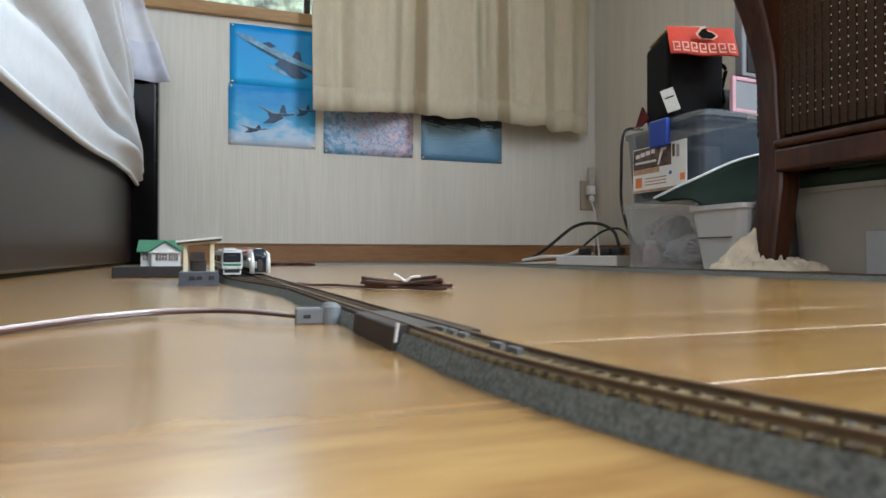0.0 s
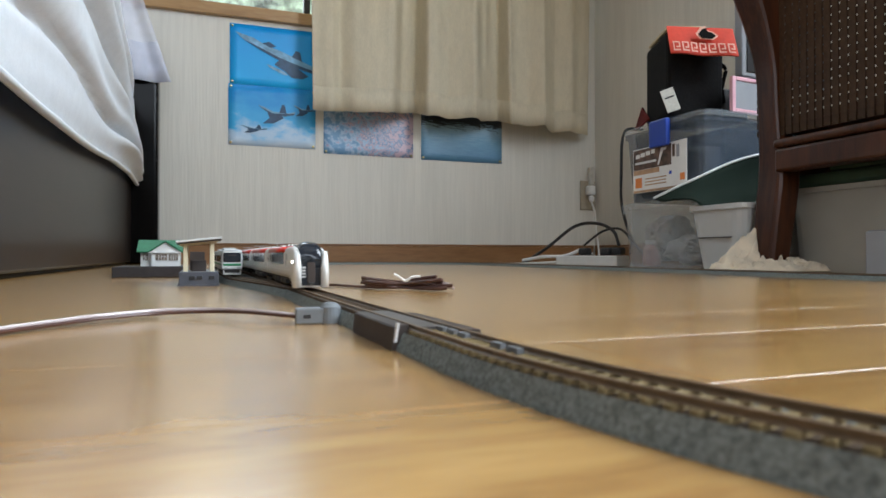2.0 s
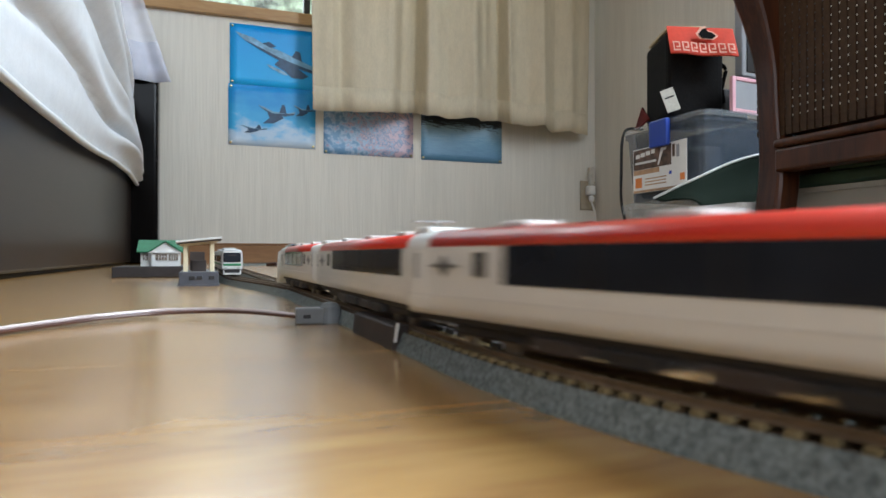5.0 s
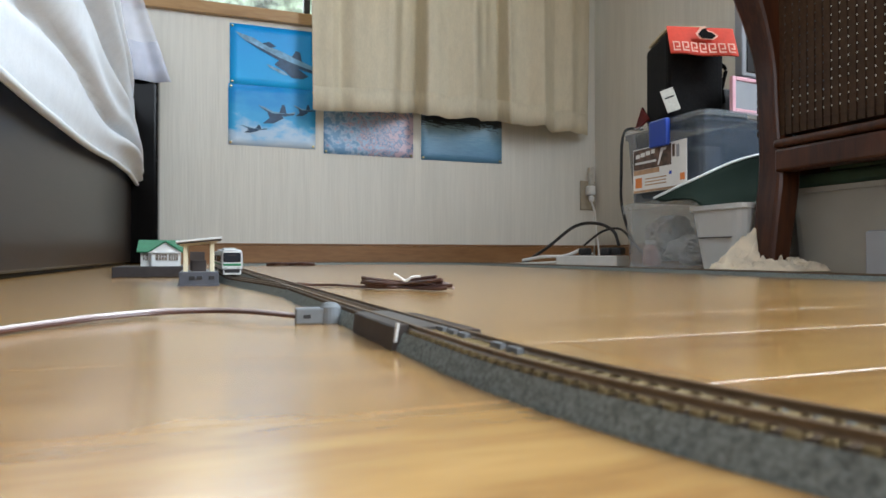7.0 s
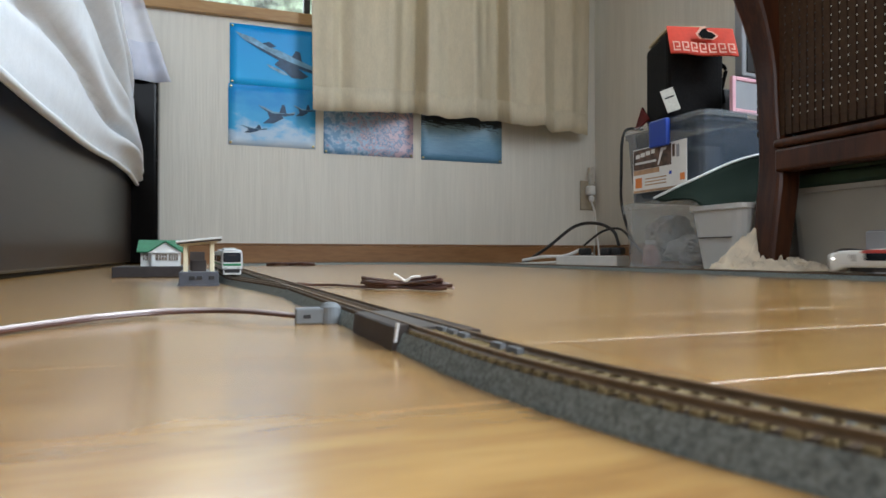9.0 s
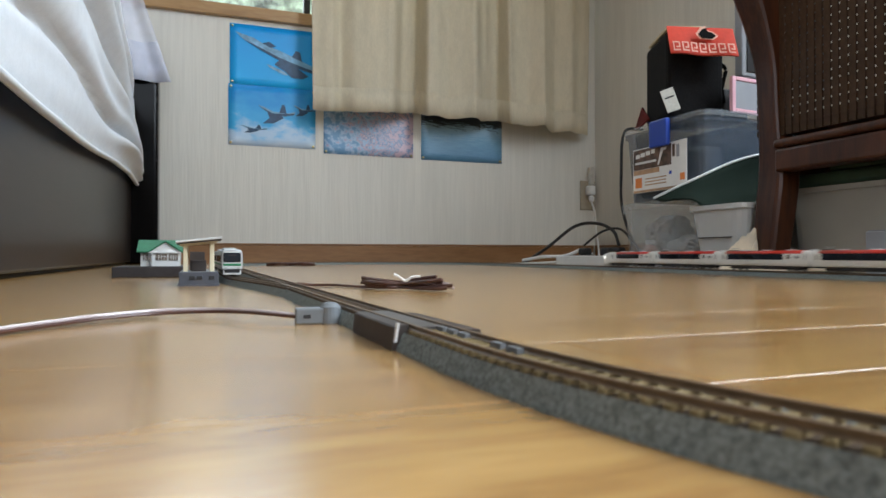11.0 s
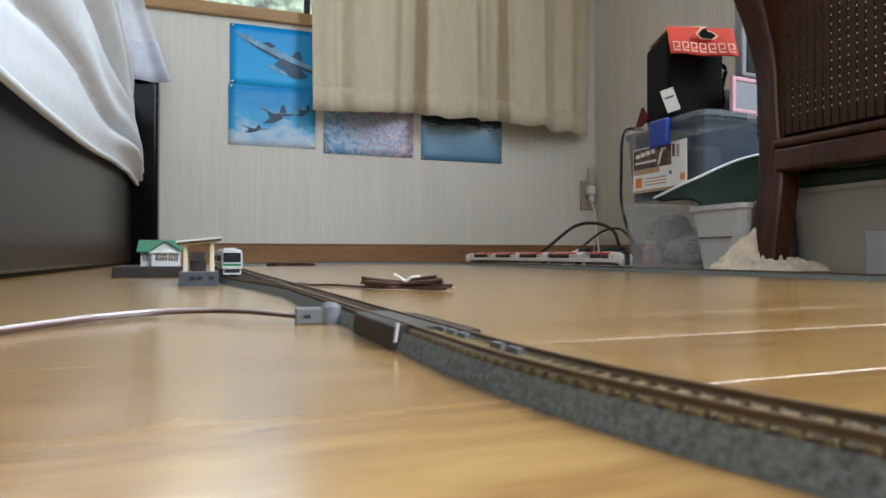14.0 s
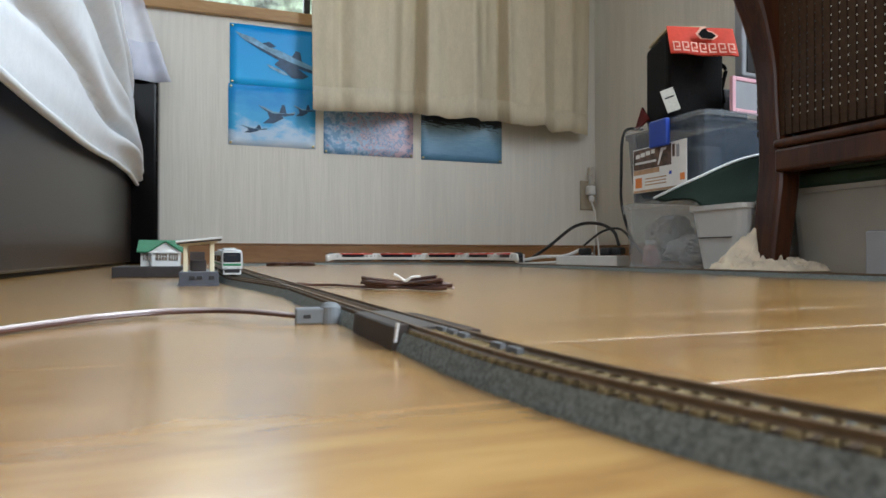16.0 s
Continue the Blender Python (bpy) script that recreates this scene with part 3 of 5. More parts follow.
def car_body(name, label, cab, lit=False, pantograph=False):
    """A car; x runs forwards, the cab (if any) at its front; z = 0 is the rail top."""
    car = thing(name, label, "model train car", group="cars of the express train")
    h = L_CAR / 2
    if cab:
        rows = [(-h, W2 * 0.97, ZB, ZR - 0.0004), (-h + 0.001, W2, ZB, ZR), (h - 0.030, W2, ZB, ZR), (h - 0.024, W2, ZB, ZR), (h - 0.016, W2 * 0.995, ZB - 0.0006, ZR - 0.0002), (h - 0.009, W2 * 0.985, ZB - 0.0030, ZR - 0.0008), (h - 0.005, W2 * 0.975, ZB - 0.0046, ZR - 0.0018), (h - 0.002, W2 * 0.95, ZB - 0.0051, ZR - 0.0034), (h - 0.0004, W2 * 0.915, ZB - 0.0050, ZR - 0.0050), (h, W2 * 0.88, ZB - 0.0048, ZR - 0.0060)]
    else:
        rows = [(-h, W2 * 0.97, ZB, ZR - 0.0004), (-h + 0.001, W2, ZB, ZR), (h - 0.001, W2, ZB, ZR), (h, W2 * 0.97, ZB, ZR - 0.0004)]
    part("body", loft(stations(rows)), BODY_WHITE, car, smooth=True)
    red0, red1 = -h + (0.013 if cab else 0.010), (h - 0.037 if cab else h - 0.010)
    zt = ZB + (ZR - ZB) * 0.80
    full = section(W2 + 0.00018, ZB, ZR + 0.00018)
    upper = [(a, b) for a, b in full if b > zt + 0.0005]
    upper = [(W2 * 0.978 + 0.00018, zt)] + upper + [(-W2 * 0.978 - 0.00018, zt)]
    bm = bmesh.new()
    va = [bm.verts.new((red0, a, b)) for a, b in upper]
    vb = [bm.verts.new((red1, a, b)) for a, b in upper]
    for i in range(len(upper) - 1):
        bm.faces.new((va[i], va[i + 1], vb[i + 1], vb[i]))
    bmesh.ops.recalc_face_normals(bm, faces=bm.faces)
    bmesh.ops.solidify(bm, geom=bm.faces[:], thickness=0.0003)
    part("roof", bm, BODY_RED, car, "red roof and cantrail", smooth=True)
    z0, z1 = ZB + (ZR - ZB) * 0.40, ZB + (ZR - ZB) * 0.795
    w0, w1 = -h + 0.036, (h - 0.041 if cab else h - 0.014)
    for sd in (-1, 1):
        part("window_band", flank(w0, w1, z0, z1, sd), GLASS_DARK, car, "dark glossy window band")
        for k in range(1, 4):
            xk = w0 + (w1 - w0) * k / 4
            part("window_bar", flank(xk - 0.0003, xk + 0.0003, z0, z1, sd, 0.00030), UNDER, car)
        part("lavatory_window", flank(-h + 0.0268, -h + 0.0305, z0 + 0.0012, z1 - 0.0012, sd), GLASS_DARK, car)
        d = part("door", flank(-h + 0.0028, -h + 0.0085, ZB + 0.0012, ZB + (ZR - ZB) * 0.78, sd, 0.00010), BODY_WHITE, car)
        part("door_window", flank(-h + 0.0042, -h + 0.0060, z0 + 0.0004, z1 - 0.0012, sd, 0.00030), DOOR_GREY, d)
        # emblem as a plain long diamond with a short upright one
        ec, ez = -h + 0.0165, (z0 + z1) / 2 - 0.0004
        for hw, hh in ((0.0062, 0.0007), (0.0022, 0.0023)):
            part("emblem", plate([(ec - hw, ez), (ec, ez - hh), (ec + hw, ez), (ec, ez + hh)], 0.0002, Matrix.Translation((0, sd * (W2 + 0.0003), 0)) @ Matrix.Rotation(math.pi / 2, 4, "X")), EMBLEM, car)
        if cab:
            part("cab_door_window", flank(h - 0.0305, h - 0.0272, z0 - 0.0010, z1 - 0.0010, sd), DOOR_GREY, car)
            part("cab_side_window", flank(h - 0.0252, h - 0.0232, z0 + 0.0022, z1 - 0.0010, sd), DOOR_GREY, car)
        else:
            part("door_window", flank(h - 0.0085, h - 0.0058, z0 + 0.0004, z1 - 0.0012, sd), DOOR_GREY, car)
        part("skirt_line", flank(-h + 0.001, h - (0.012 if cab else 0.001), ZB + 0.0040, ZB + 0.0044, sd, 0.00008, 1), OFFWHITE, car)
    part("underframe", box(-h + 0.004, h - (0.020 if cab else 0.004), -0.0082, 0.0082, 0.0046, ZB + 0.0004, 0.0004), UNDER, car)
    for i, xk in enumerate((-0.022, -0.006, 0.012, 0.027)):
        part("equipment_box", box(xk - 0.0062, xk + 0.0062, -0.0088, 0.0088, 0.0020, 0.0047, 0.0005), UNDER if i % 2 else TURNOUT_BROWN, car)
    for xb in (-h + 0.026, h - 0.030 if cab else h - 0.026):
        bogie(car, xb)
    for xr in ((-0.030, 0.004, 0.022) if cab else (-0.038, 0.0, 0.038)):
        part("air_conditioner", box(xr - 0.0040, xr + 0.0040, -0.0045, 0.0045, ZR - 0.0002, ZR + 0.0012, 0.0005), OFFWHITE, car)
    if pantograph:
        pg = part("pantograph", box(0.052, 0.062, -0.0045, 0.0045, ZR + 0.0001, ZR + 0.0008, 0.0002), UNDER, car)
        part("arm", tube([(0.053, 0, ZR + 0.0008), (0.059, 0, ZR + 0.0022), (0.055, 0, ZR + 0.0034)], 0.0004, 6, 2), ROOF_GREY, pg)
        part("head", box(0.0542, 0.0558, -0.006, 0.006, ZR + 0.0032, ZR + 0.0037), ROOF_GREY, pg)
    part("gangway", box(-h - 0.0014, -h + 0.0003, -0.0050, 0.0050, 0.0058, 0.0205, 0.0004), UNDER, car)
    part("gangway_hood", box(-h - 0.0012, -h + 0.0040, -0.0062, 0.0062, ZR - 0.0012, ZR + 0.0010, 0.0005), OFFWHITE, car)
    if not cab:
        part("gangway", box(h - 0.0003, h + 0.0014, -0.0050, 0.0050, 0.0058, 0.0205, 0.0004), UNDER, car)
    if cab:
        # raised dark windscreen dome over the nose
        dome = []
        for x, w, zb, zt2 in ((h - 0.031, 0.0052, 0.0205, 0.0248), (h - 0.024, 0.0056, 0.0190, 0.0256), (h - 0.016, 0.0060, 0.0170, 0.0262), (h - 0.009, 0.0062, 0.0150, 0.0262), (h - 0.0035, 0.0062, 0.0135, 0.0250), (h - 0.0008, 0.0060, 0.0125, 0.0226), (h + 0.0007, 0.0058, 0.0122, 0.0196)):
            dome.append([(x, a, b) for a, b in section(w, zb, zt2)])
        part("windscreen", loft(dome), GLASS_DARK, car, "black wrap-round windscreen", smooth=True)
        part("front_door", box(h - 0.004, h + 0.0007, -0.0054, 0.0054, 0.0022, 0.0123, 0.0006), GLASS_DARK, car, "black front gangway door")
        part("door_leaf", box(h + 0.0002, h + 0.0010, -0.0022, 0.0022, 0.0040, 0.0150, 0.0004), TURNOUT_BROWN, car)
        for k in range(4):
            part("emblem", box(h + 0.0006, h + 0.00085, -0.0052, -0.0030, 0.0066 + 0.0017 * k, 0.0076 + 0.0017 * k), ROOF_GREY, car)
        part("coupler", box(h - 0.001, h + 0.0022, -0.0014, 0.0014, 0.0026, 0.0042, 0.0004), UNDER, car)
        for sd in (-1, 1):
            sh = []
            for x, w in ((h - 0.0040, 0.0018), (h - 0.001, 0.0022), (h + 0.0012, 0.0021), (h + 0.0024, 0.0014)):
                yc = sd * (0.0074 if x > h else 0.0078)
                sh.append([(x, yc - w, 0.0012), (x, yc + w, 0.0012), (x, yc + w * 1.0, 0.0135), (x, yc + w * 0.6, 0.0212 - (0.0018 if x > h else 0)), (x, yc - w * 0.5, 0.0214 - (0.0018 if x > h else 0)), (x, yc - w, 0.0125)])
            part("front_pillar", loft(sh), BODY_WHITE, car, smooth=True)
            lm = lathe([(0.0001, -0.0003), (0.0012, -0.0002), (0.0012, 0.0003), (0.0007, 0.0006), (0.0001, 0.0007)], 14, Matrix.Translation((h - 0.0040, sd * 0.0091, 0.0152)) @ Matrix.Rotation(-sd * 0.75, 4, "Z") @ Matrix.Rotation(math.pi / 2, 4, "Y") @ Matrix.Diagonal((0.8, 0.95, 1, 1)))
            part("headlight", lm, LAMP_ON if lit else LAMP_OFF, car, "lit headlight" if lit else "")
    return car


EXP = "white model train car with red roof"
cars = [car_body("train_car", EXP + ", dark nose and lit headlights", True, lit=True)]
mid = car_body("train_car", EXP + " and long dark windows", False, pantograph=True)
cars.append(mid)
for k in range(2):
    cars.append(copy_thing(mid, Matrix()))
cars.append(car_body("train_car", EXP + " and dark rear cab", True))

# ---------------------------------------------------------------- suburban train on the siding


def green_train(s):
    p, hd = siding_point(s)
    t = thing("commuter_train", "silver model commuter train with green stripe, standing on the siding", "model train car", (p.x, p.y, RAIL_TOP), math.degrees(hd))
    h, w = 0.066, 0.0096
    silver = mat("silver_plastic", (0.52, 0.53, 0.53), 0.35, 0.3, var=0.05, scale=200)
    part("body", loft([[(x, a, b) for a, b in section(w * q, 0.0056, zr)] for x, q, zr in ((-h, 0.97, 0.0243), (-h + 0.001, 1, 0.0246), (h - 0.002, 1, 0.0246), (h - 0.0006, 0.98, 0.0243), (h, 0.93, 0.0236))]), silver, t, smooth=True)
    part("front_mask", box(h - 0.0004, h + 0.0006, -0.0084, 0.0084, 0.0062, 0.0226, 0.0010), OFFWHITE, t, "white front surround")
    ws = part("windscreen", box(h + 0.0003, h + 0.0011, -0.0076, 0.0076, 0.0126, 0.0212, 0.0006), GLASS_DARK, t)
    part("destination_sign", box(h + 0.0008, h + 0.0013, -0.0035, 0.0035, 0.0182, 0.0196), UNDER, ws)
    part("stripe", box(h + 0.0003, h + 0.0010, -0.0078, 0.0078, 0.0092, 0.0113, 0.0003), GREEN, t, "green front stripe")
    part("skirt", box(h - 0.004, h + 0.0005, -0.0080, 0.0080, 0.0008, 0.0050, 0.0008), OFFWHITE, t, "white front skirt")
    part("coupler_recess", box(h - 0.001, h + 0.0009, -0.0066, 0.0066, 0.0028, 0.0062, 0.0003), UNDER, t)
    for sd in (-1, 1):
        part("headlight", box(h + 0.0003, h + 0.0012, sd * 0.0056 - 0.0014, sd * 0.0056 + 0.0014, 0.0066, 0.0080, 0.0003), LAMP_OFF, t)
        part("stripe", flank(-h + 0.001, h - 0.001, 0.0095, 0.0112, sd, 0.0001, 1), GREEN, t)
        for k in range(6):
            xk = -h + 0.010 + k * 0.0205
            part("window", flank(xk, xk + 0.011, 0.0128, 0.0188, sd, 0.0001), GLASS_DARK, t)
    part("underframe", box(-h + 0.003, h - 0.005, -0.0078, 0.0078, 0.0018, 0.0058, 0.0004), UNDER, t)
    for x in (-h + 0.022, h - 0.022):
        bogie(t, x)
    part("air_conditioner", box(-0.018, 0.018, -0.006, 0.006, 0.0242, 0.0262, 0.0008), ROOF_GREY, t)
    return t


gt = green_train(STRAIGHT + 0.135 - 0.63 - 0.066)
p2, h2 = siding_point(STRAIGHT + 0.135 - 0.63 - 0.066 - 0.137)
copy_thing(gt, pose(p2.x, p2.y, RAIL_TOP, 0, 0, math.degrees(h2)))

# ---------------------------------------------------------------- model station
plat = thing("platform_shelter", "grey model platform with a cream open shelter", "model platform", (-0.001, 0.60, 0))
SLATE = mat("slate_plastic", (0.062, 0.068, 0.085), 0.5, var=0.1, scale=150)
part("platform", box(-0.0155, 0.0155, -0.024, 0.075, 0, 0.0118, 0.0006), SLATE, plat)
part("base_lip", box(-0.0168, 0.0168, -0.0246, 0.076, 0, 0.0016), SLATE, plat)
for xs in (-0.0052, 0.0006, 0.0102):
    part("socket", box(xs - 0.0022, xs + 0.0022, -0.0247, -0.0238, 0.0056, 0.0086, 0.0003), DARK_PLASTIC, plat)
for yy in (-0.018, 0.012):
    for xs in (-0.0105, 0.0105):
        zt = 0.0365 + 0.10 * (xs + 0.0105)
        part("post", box(xs - 0.0017, xs + 0.0017, yy - 0.0015, yy + 0.0015, 0.0118, zt, 0.0003), CREAM, plat)
    part("beam", box(-0.0150, 0.0150, yy - 0.0008, yy + 0.0008, 0, 0.0022, m=Matrix.Translation((0, 0, 0.0352)) @ Matrix.Rotation(-0.11, 4, "Y")), CREAM, plat)
part("roof", box(-0.0180, 0.0185, -0.026, 0.020, 0, 0.0017, 0.0004, m=Matrix.Translation((0, 0, 0.0378)) @ Matrix.Rotation(-0.11, 4, "Y")), OFFWHITE, plat, "white sloping roof")
part("roof_lining", box(-0.0172, 0.0178, -0.0252, 0.0192, -0.0012, -0.0002, 0.0002, m=Matrix.Translation((0, 0, 0.0378)) @ Matrix.Rotation(-0.11, 4, "Y")), TURNOUT_BROWN, plat)
for yy in (-0.0005, 0.0165):
    part("rafter", box(-0.0150, 0.0150, yy - 0.0006, yy + 0.0006, 0, 0.0014, m=Matrix.Translation((0, 0, 0.0350)) @ Matrix.Rotation(-0.11, 4, "Y")), CREAM, plat)
part("edge_line", box(-0.0150, 0.0150, -0.0236, -0.0220, 0.01185, 0.0122), GREY_PLASTIC, plat)
part("bench", box(-0.0065, 0.0060, 0.010, 0.016, 0.0119, 0.0215, 0.0004), TURNOUT_BROWN, plat, "dark brown bench")
part("back_screen", box(-0.0080, 0.0050, 0.046, 0.0475, 0.0119, 0.029, 0.0003), TURNOUT_BROWN, plat)

lot = thing("model_yard_base", "dark grey base plate of the model station yard", "base plate", (-0.052, 0.87, 0))
part("plate", box(-0.042, 0.036, -0.050, 0.085, 0, 0.0125, 0.001), mat("asphalt_plastic", (0.024, 0.019, 0.019), 0.7, var=0.2, scale=200), lot)

hs = thing("model_station_house", "white model station house with a green gabled roof", "model house", (-0.046, 0.875, 0.0125))
part("wall", box(-0.0215, 0.0225, -0.012, 0.040, 0, 0.0178), OFFWHITE, hs, "white walls")
part("front_bay", box(-0.0090, 0.0220, -0.0180, -0.0121, 0, 0.0172), OFFWHITE, hs)
part("end_gable", plate([(-0.014, 0.0178), (0.042, 0.0178), (0.014, 0.0310)], 0.0015, Matrix.Translation((-0.0215, 0, 0)) @ Matrix.Rotation(math.pi / 2, 4, "Z") @ Matrix.Rotation(math.pi / 2, 4, "X")), OFFWHITE, hs)
for y_eave, sgn in ((-0.0175, 1), (0.0455, -1)):
    part("roof", plate([(-0.0255, 0), (0.0260, 0), (0.0260, 0.0345), (-0.0255, 0.0345)], 0.0014, Matrix.Translation((0, y_eave, 0.0165)) @ Matrix.Diagonal((1, sgn, 1, 1)) @ Matrix.Rotation(0.435, 4, "X")), ROOF_GREEN, hs, "green main roof")
part("gable", plate([(-0.0105, 0), (0.0235, 0), (0.0065, 0.0115)], 0.028, Matrix.Translation((0, 0.0098, 0.0174)) @ Matrix.Rotation(math.pi / 2, 4, "X")), OFFWHITE, hs, "white front gable")
for sx in (-1, 1):
    part("gable_roof", box(0, 0.0230, -0.0205, 0.012, 0, 0.0014, m=Matrix.Translation((0.0065, 0, 0.0296)) @ Matrix.Diagonal((sx, 1, 1, 1)) @ Matrix.Rotation(0.60, 4, "Y")), ROOF_GREEN, hs, "green gable roof")
part("eave_board", box(-0.0115, 0.0240, -0.0200, -0.0186, 0.0160, 0.0176), OFFWHITE, hs)
WARM_PANE = mat("model_window_brown", (0.16, 0.12, 0.09), 0.3, var=0.2, scale=300)
for xw, hw, yw in ((0.0020, 0.0062, -0.0180), (0.0155, 0.0052, -0.0180), (-0.0160, 0.0026, -0.0120)):
    w = part("window", box(xw - hw, xw + hw, yw - 0.0007, yw + 0.0001, 0.0070, 0.0148), WARM_PANE, hs)
    for q in (-0.5, 0.0, 0.5):
        part("window_bar", box(xw + q * hw - 0.00025, xw + q * hw + 0.00025, yw - 0.0010, yw - 0.0006, 0.0070, 0.0148), OFFWHITE, w)
    part("window_bar", box(xw - hw, xw + hw, yw - 0.0011, yw - 0.0006, 0.0112, 0.0116), OFFWHITE, w)

# ---------------------------------------------------------------- feeder, wires
fd = thing("feeder_connector", "grey plastic power feeder plugged to the track", "connector", (0.0420, 0.248, 0), -4)
part("plug", box(-0.0085, 0.008, -0.0035, 0.0035, 0, 0.0060, 0.0006), GREY_PLASTIC, fd)
part("dome", lathe([(0.0001, 0.0080), (0.0026, 0.0077), (0.0040, 0.0062), (0.0043, 0.002), (0.0043, 0.0001)], 20, Matrix.Translation((0.0045, -0.0005, 0))), GREY_PLASTIC, fd)
part("socket", box(-0.0057, -0.0030, -0.0037, -0.0033, 0.0022, 0.0036), DARK_PLASTIC, fd)
wire_pts = [(0.034, 0.248, 0.0032), (0.020, 0.262, 0.0040), (0.005, 0.283, 0.0032), (-0.015, 0.288, 0.0026), (-0.035, 0.276, 0.0022), (-0.052, 0.255, 0.0018), (-0.075, 0.222, 0.0016), (-0.14, 0.16, 0.0016), (-0.25, 0.10, 0.0016)]
wr = thing("feeder_wire", "flat twin wire in brown and silvery white across the floor", "wire")
part("brown_wire", tube([(x, y - 0.0002, z * 0.9 - 0.0002) for x, y, z in wire_pts], 0.00070, 8, 10), WIRE_BROWN, wr)
part("white_wire", tube([(x, y + 0.0012, z + 0.0006 * ease(-x * 40 + 0.6)) for x, y, z in wire_pts], 0.00080, 8, 10), WIRE_WHITE, wr)

bd = thing("wire_bundle", "coiled brown wire tied with a white twist tie", "wire bundle", (-0.002, -0.014, 0))
rb = random.Random(7)
for k in range(13):
    o = Vector((rb.uniform(-0.004, 0.004), rb.uniform(-0.011, 0.011), 0))
    z, e1, e2 = 0.0016 + 0.0015 * (k % 4), rb.uniform(0, 0.004), rb.uniform(0, 0.005)
    a, b, c = Vector((0.121, 0.502, z + e1)) + o, Vector((0.142, 0.476, z * 0.8 + 0.0010)), Vector((0.164, 0.452, z + e2)) + o * 1.2
    part("wire_loop", tube([a + Vector((0.001, 0.003, 0)), a.lerp(b, 0.5) + o * 0.7, b + o * 0.3, b.lerp(c, 0.6) + o * 0.8, c], 0.0013, 7, 5), WIRE_BROWN, bd)
part("plug_end", box(-0.004, 0.004, -0.003, 0.003, 0, 0.005, 0.0006, m=Matrix.Translation((0.124, 0.496, 0.002)) @ Matrix.Rotation(-0.9, 4, "Z")), WIRE_BROWN, bd)
part("wire_end", tube([(0.160, 0.455, 0.005), (0.166, 0.447, 0.0055), (0.168, 0.444, 0.004)], 0.0012, 7, 4), WIRE_WHITE, bd)
part("wire_end", tube([(0.161, 0.450, 0.003), (0.167, 0.443, 0.0035), (0.170, 0.441, 0.002)], 0.0012, 7, 4), WIRE_WHITE, bd)
part("twist_tie", tube([(0.133, 0.466, 0.0120), (0.137, 0.465, 0.0100), (0.141, 0.463, 0.0072), (0.145, 0.461, 0.0098), (0.151, 0.459, 0.0105)], 0.0010, 7, 5), PAPER, bd, "white twist tie")
part("lead", tube([(0.125, 0.500, 0.0014), (0.115, 0.520, 0.0014), (0.105, 0.545, 0.0014), (0.088, 0.555, 0.0014), (0.076, 0.55, 0.003)], 0.0011, 7, 6), WIRE_BROWN, bd)
fw = thing("wire_coil", "small heap of dark brown wire by the wall", "wire")
part("wire", tube([(0.15, 1.60, 0.003), (0.17, 1.58, 0.006), (0.20, 1.60, 0.004), (0.23, 1.57, 0.006), (0.26, 1.60, 0.003), (0.21, 1.62, 0.005), (0.16, 1.61, 0.004)], 0.004, 7, 6), WIRE_BROWN, fw)

# ---------------------------------------------------------------- bed and draped blanket
bed = thing("bed", "dark brown lacquered wooden bed frame", "bed")
part("side_panel", box(-0.225, -0.190, 0.05, 2.10, 0.006, 0.50, 0.004), BED_DARK, bed)
part("plinth", box(-0.235, -0.205, 0.05, 2.10, 0, 0.0055), UNDER, bed)
part("base", box(-1.15, -0.226, 0.05, 2.10, 0.05, 0.40, 0.004), BED_DARK, bed)
part("post", box(-0.225, -0.118, 2.101, 2.195, 0, 0.625, 0.012, 3), mat("black_lacquer", (0.004, 0.0035, 0.0035), 0.16, var=0.1, scale=20, spec=0.1), bed)
part("headboard", plate([(-1.15, 0), (-0.226, 0), (-0.226, 0.64), (-0.34, 0.72), (-0.60, 0.84), (-0.90, 0.90), (-1.15, 0.90)], 0.06, Matrix.Translation((0, 2.18, 0)) @ Matrix.Rotation(math.pi / 2, 4, "X")), BED_DARK, bed)
part("mattress", box(-1.13, -0.24, 0.08, 2.08, 0.401, 0.56, 0.03, 3), CLOTH_WHITE, bed)


def blanket(u, v):
    y = 0.30 + 1.85 * u
    top = 0.66 - 0.33 * ease((y - 1.15) / 1.05) + 0.012 * math.sin(6 * u)
    hem = 0.185 + 0.055 * ((y - 0.73) / 1.42) + 0.005 * math.sin(11 * u)
    z = hem + (top - hem) * v
    w = v * (0.9 + 0.25 * u) + 0.10 * math.sin(3.2 * u + 0.6) + 0.03 * math.sin(14 * u)
    f = 0.85 * abs(math.sin(math.pi * 3.9 * w)) ** 0.6 - 0.50 + 0.20 * math.sin(21 * w + 5 * u) + 0.08 * math.sin(41 * w - 9 * u)
    bulge = 0.016 + 0.016 * math.sin(math.pi * min(1, v * 1.1)) + 0.050 * f * ease(v * 5) * (1 - 0.3 * v)
    bulge *= 1 - 0.45 * ease((u - 0.80) / 0.20)
    bulge -= 0.075 * ease((u - 0.72) / 0.28) * ease((v - 0.30) / 0.6)
    bulge += 0.004 * noise.noise(Vector((9 * u, 7 * v, 1.3)))
    return (-0.184 + max(bulge, 0.002) + (-0.10 * max(0, v - 0.82)), y, z)


bk = thing("blanket", "white cotton blanket draped over the side of the bed", "blanket")
part("drape", sheet(blanket, 120, 80, 0.004), CLOTH_WHITE, bk, smooth=True)
part("hem_fold", tube([blanket(u / 14, 0.005) for u in range(15)], 0.006, 8, 4, 0.8), CLOTH_WHITE, bk, smooth=True)

sc = thing("sheer_curtain", "white sheer lace curtain hanging in the corner", "curtain")


